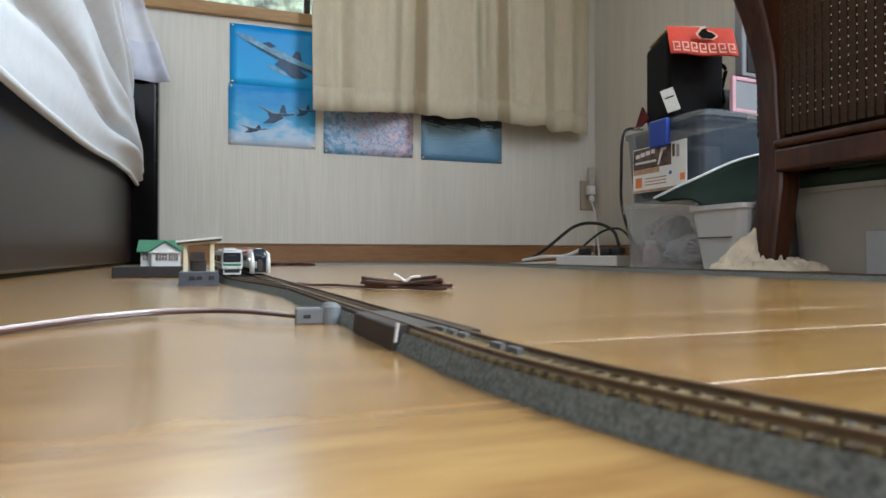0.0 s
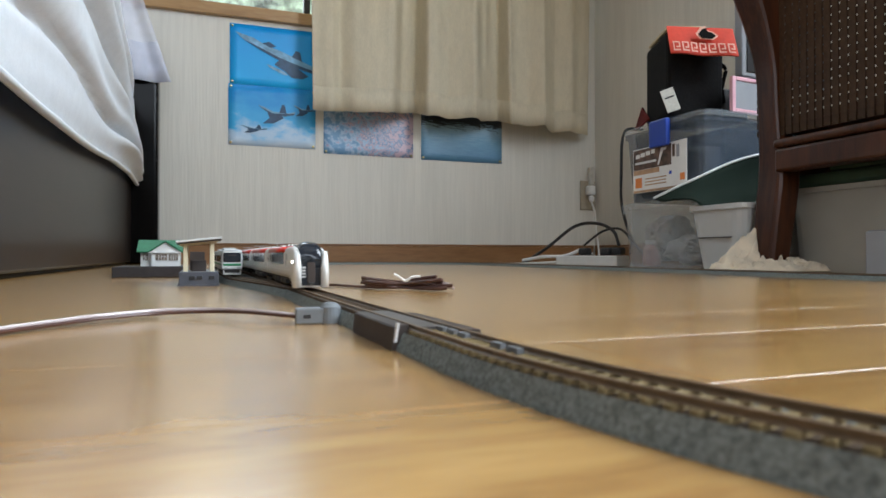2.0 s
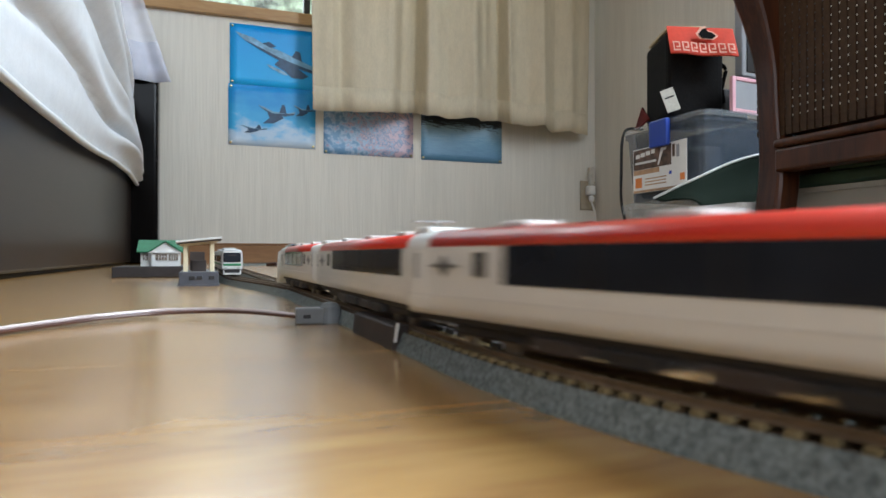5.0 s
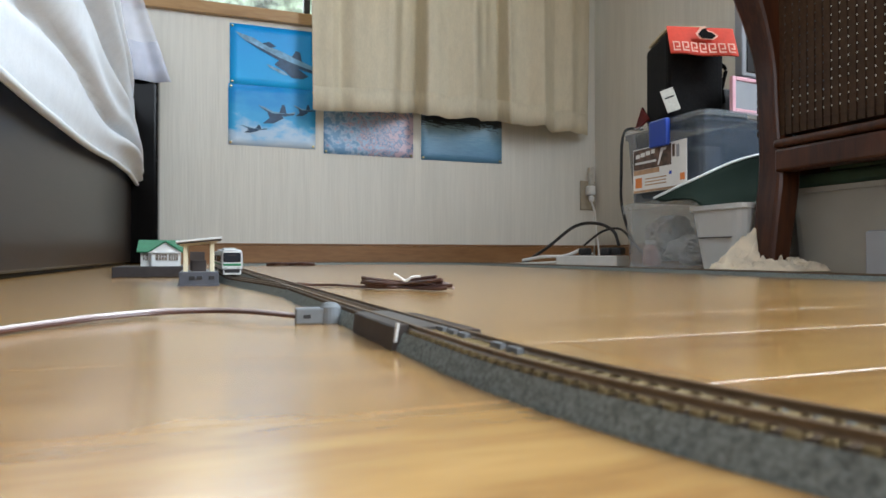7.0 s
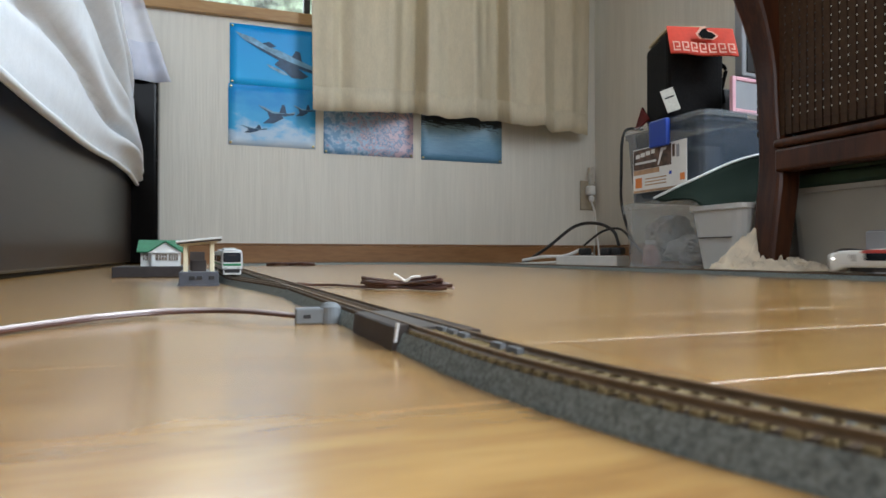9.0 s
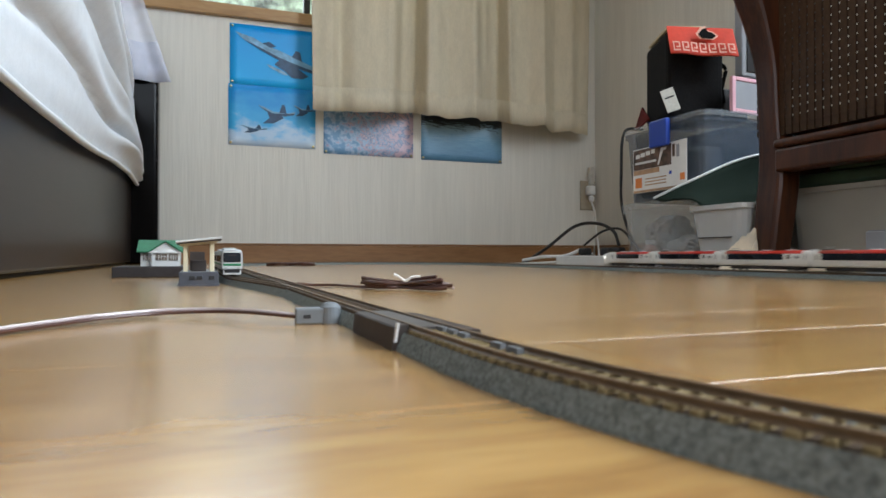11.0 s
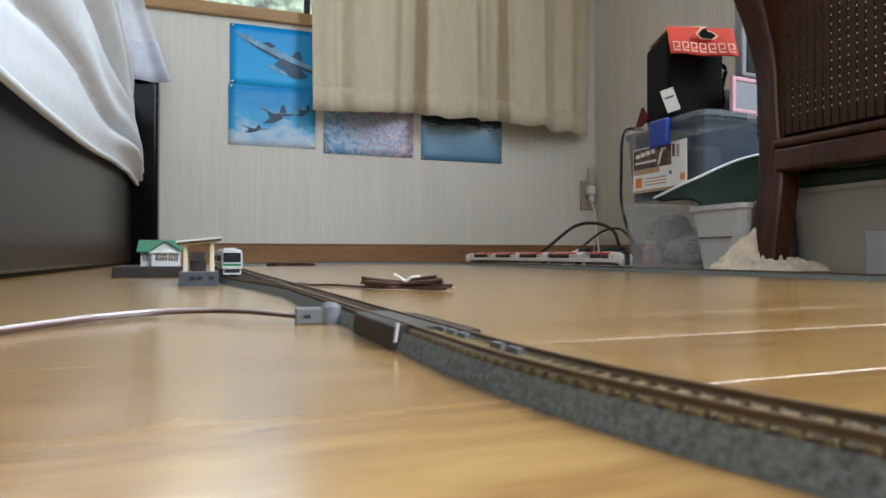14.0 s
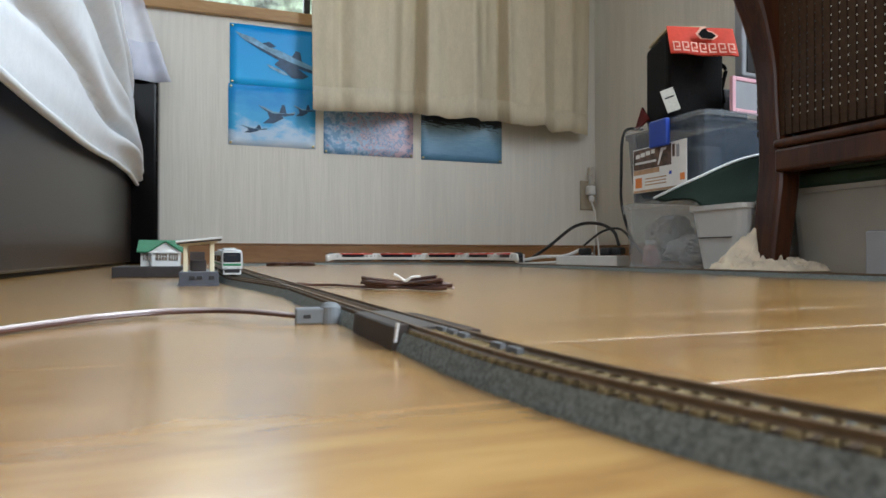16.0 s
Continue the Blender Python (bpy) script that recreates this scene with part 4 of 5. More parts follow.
def sheer_fn(u, v):
    x = -0.50 + (0.418 - 0.42 * v) * u
    return (x, 2.085 + 0.012 * math.sin(30 * u) * (1 - 0.3 * v), 0.537 + 1.3 * v)


part("lace", sheet(sheer_fn, 80, 20), SHEER, sc, smooth=True)
part("hem", sheet(lambda u, v: (lambda p: (p[0], p[1] - 0.003, p[2]))(sheer_fn(u, v * 0.088)), 80, 3, 0.001), SHEER, sc, smooth=True)

# ---------------------------------------------------------------- posters


def ramp_mat(name, stops, noise_amount, noise_scale, axis="Z", rough=0.35, stretch=(1, 1, 1), lo=0.0, hi=1.0):
    m = bpy.data.materials.new(name)
    m.use_nodes = True
    nt = m.node_tree
    b = nt.nodes["Principled BSDF"]
    b.inputs["Roughness"].default_value = rough
    tc = nt.nodes.new("ShaderNodeTexCoord")
    sp = nt.nodes.new("ShaderNodeSeparateXYZ")
    nt.links.new(tc.outputs["Generated"], sp.inputs[0])
    mp = nt.nodes.new("ShaderNodeMapping")
    mp.inputs["Scale"].default_value = stretch
    nt.links.new(tc.outputs["Generated"], mp.inputs[0])
    n = nt.nodes.new("ShaderNodeTexNoise")
    n.inputs["Scale"].default_value, n.inputs["Detail"].default_value = noise_scale, 6
    nt.links.new(mp.outputs[0], n.inputs["Vector"])
    mr = nt.nodes.new("ShaderNodeMapRange")
    mr.inputs[1].default_value, mr.inputs[2].default_value = 0.25, 0.75
    mr.inputs[3].default_value, mr.inputs[4].default_value = -noise_amount, noise_amount
    nt.links.new(n.outputs[0], mr.inputs[0])
    ad = nt.nodes.new("ShaderNodeMath")
    nt.links.new(sp.outputs[axis], ad.inputs[0])
    nt.links.new(mr.outputs[0], ad.inputs[1])
    cr = nt.nodes.new("ShaderNodeValToRGB")
    els = cr.color_ramp.elements
    while len(els) < len(stops):
        els.new(0.5)
    for e2, (pos, c) in zip(els, stops):
        e2.position, e2.color = pos, (*c, 1)
    nt.links.new(ad.outputs[0], cr.inputs[0])
    nt.links.new(cr.outputs[0], b.inputs["Base Color"])
    return m


JET = mat("print_dark_blue", (0.014, 0.055, 0.12), 0.4, var=0.4, scale=60)
JET_L = mat("print_pale_blue", (0.15, 0.32, 0.48), 0.4, var=0.4, scale=60)
PIN = mat("pin_gold", (0.6, 0.5, 0.25), 0.3, 0.8)
YP = Y1 - 0.0012


def poster(name, label, x0, x1, z0, z1, m):
    t = thing(name, label, "poster")
    part("sheet", sheet(lambda u, v: (x0 + (x1 - x0) * u, YP - 0.0006 - 0.0018 * (abs(math.sin(3.1 * u + 2 * v)) * u * v), z0 + (z1 - z0) * v), 10, 8, 0.0004), m, t, smooth=True)
    for x, z in ((x0 + 0.008, z0 + 0.008), (x1 - 0.008, z0 + 0.008), (x0 + 0.008, z1 - 0.008), (x1 - 0.008, z1 - 0.008)):
        part("pin", lathe([(0.0001, 0.004), (0.003, 0.0035), (0.0042, 0.001), (0.0042, 0)], 10, Matrix.Translation((x, YP - 0.0022, z)) @ Matrix.Rotation(math.pi / 2, 4, "X")), PIN, t)
    return t


def printed(t, name, outline, m, corner, size, lift):
    """A shape printed on a sheet; the outline in hundredths of the sheet's width and height from its lower left corner."""
    pts = [(a * size[0] / 100, b * size[1] / 100) for a, b in outline]
    part(name, plate(pts, 0.0003, Matrix.Translation((corner[0], YP - 0.0026 - lift, corner[1])) @ Matrix.Rotation(math.pi / 2, 4, "X")), m, t)


def big_jet(t, corner, size):
    """A jet that climbs to the upper left, seen from below: body, intake, wings, fins, canopy, stores."""
    printed(t, "print_fuselage", [(5, 87), (26, 79), (40, 69), (58, 61), (78, 50), (98, 38), (98, 27), (78, 34), (58, 44), (34, 60), (16, 74)], JET_L, corner, size, 0)
    printed(t, "print_shade", [(16, 74), (34, 60), (58, 44), (78, 34), (98, 27), (98, 32), (78, 40), (56, 50), (32, 65)], JET, corner, size, 0.0004)
    printed(t, "print_wing", [(56, 46), (76, 36), (90, 22), (82, 17), (70, 18), (62, 28), (50, 38)], JET, corner, size, 0.0008)
    printed(t, "print_fin", [(70, 53), (75, 64), (80, 62), (82, 47)], JET, corner, size, 0.0012)
    printed(t, "print_canopy", [(36, 71), (44, 75), (52, 68), (46, 65)], JET, corner, size, 0.0012)
    printed(t, "print_store", [(42, 37), (62, 27), (66, 21), (60, 22), (44, 32)], JET_L, corner, size, 0.0014)


def small_jet(t, corner, size):
    """A dark fighter in level flight."""
    printed(t, "print_fuselage", [(0, 82), (14, 77), (40, 58), (78, 54), (100, 62), (98, 48), (70, 38), (40, 40), (16, 62)], JET_L, corner, size, 0)
    printed(t, "print_shade", [(0, 82), (16, 66), (40, 48), (98, 54), (98, 48), (70, 38), (40, 40), (16, 62)], JET, corner, size, 0.0004)
    printed(t, "print_wing", [(24, 52), (58, 46), (68, 30), (42, 4), (12, 0), (30, 26)], JET, corner, size, 0.0006)
    printed(t, "print_fin", [(56, 53), (64, 92), (71, 90), (76, 52)], JET, corner, size, 0.0010)


blue_sky = ramp_mat("print_sky", [(0.0, (0.006, 0.40, 0.84)), (1.0, (0.003, 0.30, 0.74))], 0.1, 3, "Z")
cloud_sky = ramp_mat("print_clouds", [(0.0, (0.55, 0.66, 0.78)), (0.22, (0.42, 0.58, 0.75)), (0.42, (0.05, 0.40, 0.74)), (1.0, (0.003, 0.26, 0.66))], 0.24, 4, "Z", stretch=(1, 1, 1.2))
blossom = ramp_mat("print_blossom", [(0.05, (0.14, 0.30, 0.50)), (0.36, (0.42, 0.55, 0.70)), (0.48, (0.24, 0.36, 0.56)), (0.57, (0.72, 0.40, 0.40)), (0.63, (0.34, 0.42, 0.60)), (0.78, (0.16, 0.24, 0.40)), (0.95, (0.60, 0.46, 0.54))], 0.62, 11, "X", stretch=(1.6, 1, 1))
sea = ramp_mat("print_sea", [(0.0, (0.09, 0.22, 0.36)), (0.35, (0.15, 0.32, 0.47)), (0.62, (0.28, 0.44, 0.55)), (0.68, (0.02, 0.025, 0.035)), (1.0, (0.05, 0.06, 0.08))], 0.13, 9, "Z", stretch=(1, 1, 7))
p1 = poster("poster", "blue sky poster with a jet aircraft, pinned to the wall", 0.088, 0.370, 0.586, 0.784, blue_sky)
big_jet(p1, (0.088, 0.586), (0.282, 0.198))
p2a = poster("poster", "poster of jet aircraft above white clouds, pinned to the wall", 0.084, 0.366, 0.386, 0.5855, cloud_sky)
small_jet(p2a, (0.178, 0.462), (0.120, 0.072))
small_jet(p2a, (0.290, 0.494), (0.076, 0.044))
small_jet(p2a, (0.122, 0.428), (0.086, 0.030))
poster("poster", "pink blossom photograph pinned under the curtain", 0.394, 0.715, 0.374, 0.572, blossom)
poster("poster", "blue-grey water photograph pinned under the curtain", 0.745, 1.066, 0.371, 0.572, sea)

# ---------------------------------------------------------------- storage boxes by the east wall


def tub(parent_name, label, x0, x1, y0, y1, z0, z1, m, taper=0.012, lid=None, at=(0, 0, 0)):
    t = thing(parent_name, label, "storage box", at)
    def ring(e, z):
        r = 0.02
        out = []
        for cx, cy, a0 in ((x1 - e - r, y1 - e - r, 0), (x0 + e + r, y1 - e - r, 90), (x0 + e + r, y0 + e + r, 180), (x1 - e - r, y0 + e + r, 270)):
            for k in range(5):
                a = radians(a0 + k * 22.5)
                out.append((cx + r * math.cos(a), cy + r * math.sin(a), z))
        return out
    part("shell", loft([ring(taper + 0.0025, z1), ring(taper + 0.0025, z0 + 0.004), ring(taper + 0.0025, z0 + 0.0035), ring(taper, z0), ring(0.0, z1 - 0.008), ring(-0.004, z1 - 0.008), ring(-0.004, z1), ring(0.0025, z1)], False), m, t, smooth=False)
    part("bottom", loft([ring(taper + 0.003, z0 + 0.001), ring(taper + 0.003, z0 + 0.003)]), m, t)
    if lid:
        part("lid", loft([ring(-0.006, z1 + 0.0005), ring(-0.006, z1 + 0.010), ring(0.004, z1 + 0.014)]), lid, t, "grey clear lid")
    return t


low = tub("storage_box", "clear plastic storage box holding grey odds and ends", 0.822, 1.20, 0.905, 1.135, 0, 0.118, CLEAR_BOX, 0.006, CLEAR_BOX)
stuff_grey = mat("stored_grey", (0.13, 0.13, 0.14), 0.7, var=0.35, scale=25)
stuff_pink = mat("stored_pink", (0.45, 0.27, 0.25), 0.7, var=0.2, scale=25)
cont = thing("stored_items", "grey bags and a pinkish jar kept in the clear box", "stored items")


def crumple(c, r, seed):
    bm = bmesh.new()
    bmesh.ops.create_icosphere(bm, subdivisions=4, radius=1)
    for v in bm.verts:
        q = v.co * 1.7 + Vector((seed, seed * 0.7, 0))
        f = 1 + 0.30 * noise.noise(q) + 0.22 * abs(noise.noise(q * 2.3)) + 0.10 * abs(noise.noise(q * 5))
        p = Vector((max(-1, min(1, v.co.x * f)) * r[0], max(-1, min(1, v.co.y * f)) * r[1], max(-1, min(1, v.co.z * f)) * r[2]))
        v.co = p + Vector(c)
    return bm


CRINKLE = mat("crinkled_film", (0.30, 0.29, 0.29), 0.3, var=0.45, scale=40, bump=0.3)
part("bag", crumple((0.890, 0.985, 0.036), (0.050, 0.060, 0.030), 1.0), CRINKLE, cont)
part("bag", crumple((1.000, 1.010, 0.040), (0.060, 0.080, 0.034), 2.3), CRINKLE, cont)
part("bag", crumple((1.110, 1.020, 0.040), (0.050, 0.080, 0.034), 4.1), CRINKLE, cont)
part("bag", crumple((0.890, 1.070, 0.060), (0.046, 0.036, 0.046), 6.2), CRINKLE, cont)
part("jar", lathe([(0.001, 0), (0.016, 0.001), (0.018, 0.010), (0.017, 0.034), (0.012, 0.042), (0.001, 0.043)], 20, Matrix.Translation((0.850, 1.075, 0.0045))), stuff_pink, cont)
part("jar_lid", lathe([(0.001, 0), (0.013, 0.0), (0.013, 0.008), (0.001, 0.0085)], 20, Matrix.Translation((0.850, 1.075, 0.048))), OFFWHITE, cont)
up = tub("storage_box", "clear plastic container with blue latches and a printed label", 0.828, 1.20, 0.905, 1.135, 0.134, 0.272, SMOKE_BOX, 0.008, CLEAR_BOX)
part("latch", box(0.811, 0.822, 0.985, 1.035, 0.232, 0.283, 0.003), BLUE, up, "blue latch")
LABEL_X = 0.8255
lab = part("label", box(LABEL_X - 0.0012, LABEL_X - 0.0002, 0.945, 1.10, 0.150, 0.238), PAPER, up, "printed paper label")
def label_print(name, y0, y1, z0, z1, m, lift=0.0):
    part(name, box(LABEL_X - 0.0018 - lift, LABEL_X - 0.0013 - lift, y0, y1, z0, z1), m, lab)


PHOTO = mat("label_photo", (0.10, 0.055, 0.035), 0.6, var=0.9, scale=70)
SKIN_TAN = mat("label_tan", (0.42, 0.26, 0.15), 0.6, var=0.3, scale=80)
label_print("print_photo", 0.986, 1.098, 0.196, 0.236, PHOTO)
label_print("print_stripe", 1.020, 1.098, 0.186, 0.1955, SKIN_TAN)
for k, (ya, yb) in enumerate(((1.078, 1.090), (1.062, 1.075), (1.046, 1.059), (1.032, 1.043))):
    label_print("print_bar", ya, yb, 0.2190 + 0.0016 * k, 0.2270 + 0.0016 * k, PAPER, 0.0006)
label_print("print_bar", 1.028, 1.092, 0.2070, 0.2115, OFFWHITE, 0.0006)
part("print_figure", plate([(0.000, 0.0), (0.004, 0.0), (0.016, 0.026), (0.024, 0.026), (0.026, 0.031), (0.010, 0.031)], 0.0005, Matrix.Translation((LABEL_X - 0.0019, 1.024, 0.200)) @ Matrix.Rotation(-math.pi / 2, 4, "Z") @ Matrix.Rotation(math.pi / 2, 4, "X")), PAPER, lab)
label_print("print_bottle", 0.976, 0.983, 0.210, 0.233, PHOTO)
label_print("print_bottle", 0.964, 0.972, 0.208, 0.231, GREY_BOX)
label_print("print_square", 1.072, 1.092, 0.160, 0.180, ORANGE)
label_print("print_square", 0.950, 0.962, 0.164, 0.177, ORANGE)
label_print("print_dot", 0.985, 0.992, 0.178, 0.184, BLUE)
for z in (0.163, 0.169, 0.175):
    label_print("print_bar", 1.000, 1.062, z, z + 0.0022, SKIN_TAN)
label_print("print_bar", 0.948, 1.098, 0.1505, 0.1550, SKIN_TAN)
inn = thing("stored_goods", "dark folded goods inside the clear container", "stored items")
part("dark_stack", box(0.90, 1.18, 0.93, 1.11, 0.139, 0.262, 0.01, 2), mat("stored_navy", (0.02, 0.028, 0.05), 0.7, var=0.4, scale=18), inn)
part("pale_stack", box(0.846, 0.895, 0.93, 1.11, 0.139, 0.225, 0.01, 2), stuff_grey, inn)

bag = thing("black_bag", "black fabric bag with a red patterned flap on the box", "bag", (0.880, 1.052, 0.2865), -22)
part("body", box(-0.03, 0.075, -0.075, 0.075, 0, 0.170, 0.012, 3), BLACK_FABRIC, bag)
flap = part("flap", sheet(lambda u, v: (-0.034 + 0.114 * u, -0.079 - 0.022 * u + (-0.024 - 0.004 * math.sin(9 * u)) * (1 - v), 0.112 - 0.014 * u + 0.058 * v), 12, 6, 0.003), RED_FABRIC, bag, "red flap with pale fret pattern")
part("side_pocket", sheet(lambda u, v: (-0.034 - 0.016 * (1 - v), 0.028 + 0.05 * u, 0.002 + 0.050 * v * (0.30 + 0.70 * u)), 6, 6, 0.003), mat("dark_red_fabric", (0.10, 0.018, 0.016), 0.9, var=0.5, scale=160, spec=0.1), bag, "dark red side pocket")
pale_red = mat("fret_print", (0.72, 0.40, 0.30), 0.7)
for k in range(7):
    u = 0.04 + k * 0.135
    def fp(du, dv, u=u):
        return (-0.034 + 0.114 * (u + du), -0.0832 - 0.022 * (u + du) + (-0.024 - 0.004 * math.sin(9 * (u + du))) * (1 - 0.06 - dv), 0.112 - 0.014 * (u + du) + 0.058 * (0.06 + dv))
    for (a, b, c, d) in ((0, 0, 0.10, 0.05), (0, 0.05, 0.018, 0.30), (0.0, 0.30, 0.10, 0.34), (0.082, 0.12, 0.10, 0.30), (0.04, 0.12, 0.082, 0.16)):
        part("fret", sheet(lambda p, q: fp(a + (c - a) * p, b + (d - b) * q), 1, 1, 0.0006), pale_red, flap)
CREST = [(-0.026, 0.002), (-0.018, 0.016), (-0.006, 0.022), (-0.002, 0.012), (0.012, 0.010), (0.026, 0.002), (0.016, -0.008), (-0.014, -0.009)]
for nm, k, dy, mm in (("crest_outline", 0.80, -0.1080, pale_red), ("crest", 0.62, -0.1089, BLACK_FABRIC)):
    part(nm, plate(CREST, 0.0008, Matrix.Translation((0.030, dy, 0.141)) @ Matrix.Rotation(0.12, 4, "Y") @ Matrix.Rotation(math.pi / 2, 4, "X") @ Matrix.Diagonal((k, k, 1, 1))), mm, flap)
tagl = part("tag", box(-0.013, 0.013, -0.001, 0.001, -0.022, 0.022, 0.001, m=Matrix.Translation((-0.028, -0.080, 0.030)) @ Matrix.Rotation(-0.35, 4, "Y")), mat("tag_card", (0.42, 0.40, 0.35), 0.8, var=0.1, scale=200), bag, "white price tag")
part("print_bar", box(-0.009, 0.009, -0.0016, -0.0011, 0.004, 0.007, m=Matrix.Translation((-0.028, -0.080, 0.030)) @ Matrix.Rotation(-0.35, 4, "Y")), DARK_PLASTIC, tagl)
part("strap", tube([(0.070, -0.05, 0.11), (0.086, -0.052, 0.095), (0.080, -0.052, 0.06), (0.083, -0.052, 0.03)], 0.006, 8, 6, 0.5), BLACK_FABRIC, bag)
bk2 = thing("tan_book", "tan cardboard folder lying on the bag", "folder", (0.888, 1.048, 0.4575), -22)
part("cover", box(-0.036, 0.030, -0.058, 0.06, 0, 0.005, 0.001), mat("tan_card", (0.55, 0.45, 0.27), 0.7), bk2)
ph = thing("pink_frame", "pink plastic picture frame leaning on the box", "picture frame", (0.948, 0.925, 0.2865), 6)
part("screen", box(-0.036, 0.036, -0.002, 0.002, 0.006, 0.058), GREY_BOX, ph)
for bx in ((-0.045, -0.036, 0, 0.066), (0.036, 0.045, 0, 0.066), (-0.0358, 0.0358, 0, 0.0075), (-0.0358, 0.0358, 0.0585, 0.066)):
    part("frame_bar", box(bx[0], bx[1], -0.004, 0.004, bx[2], bx[3], 0.0015), PINK, ph)
mon = thing("grey_monitor", "grey flat panel standing behind the chair", "monitor", (1.047, 1.03, 0.2865), 8)
part("panel", box(-0.006, 0.30, 0, 0.02, 0.108, 0.36, 0.004), GREY_BOX, mon)
part("screen", box(0.006, 0.29, -0.0025, -0.0005, 0.118, 0.350), DARK_PLASTIC, mon, "black screen")
part("stand", box(0.10, 0.16, 0.021, 0.035, 0.0196, 0.20, 0.003), GREY_BOX, mon)
part("foot", box(0.05, 0.2, -0.04, 0.06, 0, 0.0195, 0.003), GREY_BOX, mon)
blk = thing("black_case", "small black case on the clear box", "case", (0.945, 1.02, 0.2865), 0)
part("case", box(-0.01, 0.05, -0.05, 0.04, 0, 0.058, 0.004), DARK_PLASTIC, blk)

bsk = tub("laundry_basket", "pale grey plastic basket with rounded rim", 0.786, 1.10, 0.780, 0.898, 0, 0.108, BASKET_WHITE, 0.012)
part("groove", box(0.7885, 0.7915, 0.805, 0.882, 0.054, 0.0556), DARK_PLASTIC, bsk)
tray = thing("green_tray", "dark green tray with a white rim tipped in the basket", "tray")
UPPER = smooth_line([(0.733, 0.922, 0.124), (0.772, 0.905, 0.145), (0.808, 0.892, 0.162), (0.854, 0.877, 0.184), (0.905, 0.860, 0.200), (1.00, 0.84, 0.215)], 6)
LOWER = smooth_line([(0.752, 0.895, 0.124), (0.775, 0.872, 0.120), (0.797, 0.862, 0.103), (0.830, 0.846, 0.100), (0.866, 0.835, 0.112), (0.96, 0.82, 0.15)], 6)


def tray_fn(u, v):
    k = min(len(UPPER) - 1, int(round(u * (len(UPPER) - 1))))
    p = LOWER[k].lerp(UPPER[k], v)
    return (p.x + 0.035 * math.sin(math.pi * v) * u, p.y + 0.02 * math.sin(math.pi * v) * u, p.z - 0.004 * math.sin(math.pi * v))


part("tray", sheet(tray_fn, len(UPPER) - 1, 8, 0.003), TRAY_GREEN, tray, smooth=True)
part("rim", tube(UPPER[::3], 0.0024, 8, 4), BASKET_WHITE, tray, "white rim")
part("rim", tube(LOWER[12::3], 0.0022, 8, 4), BASKET_WHITE, tray, "white rim")

bn = tub("grey_bin", "beige-grey plastic bin standing behind the chair leg", 0.865, 1.20, 0.30, 0.768, 0, 0.128, BIN_GREY, 0.008)
COVER_GREEN = mat("cover_green", (0.035, 0.070, 0.046), 0.8, var=0.2, scale=40)
gl = thing("green_cover", "dark green folded cover lying on the grey bin", "cover")
part("cover", box(0.868, 1.195, 0.31, 0.755, 0.1285, 0.150, 0.006, 2), COVER_GREEN, gl)
part("fold", box(0.872, 1.19, 0.315, 0.70, 0.1505, 0.158, 0.003, 2), COVER_GREEN, gl)
pl = thing("black_plug_lead", "black plug on a short lead hanging over the bin", "cable")
part("lead", tube([(0.90, 0.60, 0.162), (0.872, 0.598, 0.162), (0.857, 0.596, 0.150), (0.853, 0.590, 0.134)], 0.0022, 8, 5), WIRE_BLACK, pl)
part("plug", lathe([(0.001, 0), (0.0042, 0.001), (0.0046, 0.010), (0.0026, 0.018)], 12, Matrix.Translation((0.853, 0.588, 0.118)) @ Matrix.Rotation(0.35, 4, "X")), WIRE_BLACK, pl)
gb = thing("grey_carton", "small pale grey carton beside the track", "carton", (0.765, 0.475, 0), 0)
part("carton", box(-0.052, 0.05, -0.08, 0.052, 0, 0.053, 0.0015), GREY_BOX, gb)
part("flap", box(-0.05, 0.048, -0.078, 0.05, 0.0532, 0.0545, 0.0004), GREY_BOX, gb)

ps = thing("power_strip", "white power strip with plugs and cables on the floor", "power strip", (0.885, 1.345, 0), 103)
part("strip", box(-0.10, 0.10, -0.022, 0.022, 0, 0.025, 0.003), OFFWHITE, ps)
for k in range(5):
    part("socket", box(-0.075 + 0.035 * k, -0.055 + 0.035 * k, -0.010, 0.010, 0.0252, 0.0258), DARK_PLASTIC, ps)
for xk, mm in ((-0.05, DARK_PLASTIC), (0.02, DARK_PLASTIC), (-0.085, DARK_PLASTIC)):
    part("plug", box(xk - 0.014, xk + 0.014, -0.011, 0.011, 0.0262, 0.044, 0.005, 3), mm, ps)
cb = thing("black_cables", "black power cables arching up from the power strip", "cable")
part("cable", tube([(0.78, 1.50, 0.004), (0.83, 1.46, 0.045), (0.885, 1.42, 0.098), (0.925, 1.38, 0.105), (0.945, 1.34, 0.085), (0.94, 1.31, 0.05)], 0.0040, 8, 8), WIRE_BLACK, cb)
part("cable", tube([(0.90, 1.40, 0.05), (0.935, 1.37, 0.085), (0.965, 1.34, 0.090), (0.975, 1.31, 0.06), (0.95, 1.28, 0.03)], 0.0028, 8, 8), WIRE_BLACK, cb)
part("cable", tube([(0.74, 1.50, 0.003), (0.80, 1.47, 0.005), (0.86, 1.42, 0.012), (0.90, 1.36, 0.03)], 0.0032, 8, 6), OFFWHITE, cb, "white cable")
part("cable", tube([(0.78, 1.50, 0.012), (0.82, 1.46, 0.022), (0.87, 1.44, 0.024), (0.90, 1.41, 0.04), (0.93, 1.43, 0.034)], 0.0045, 8, 6), OFFWHITE, cb, "white cable")
c2 = thing("wall_cable", "black cable hanging down behind the storage boxes", "cable")
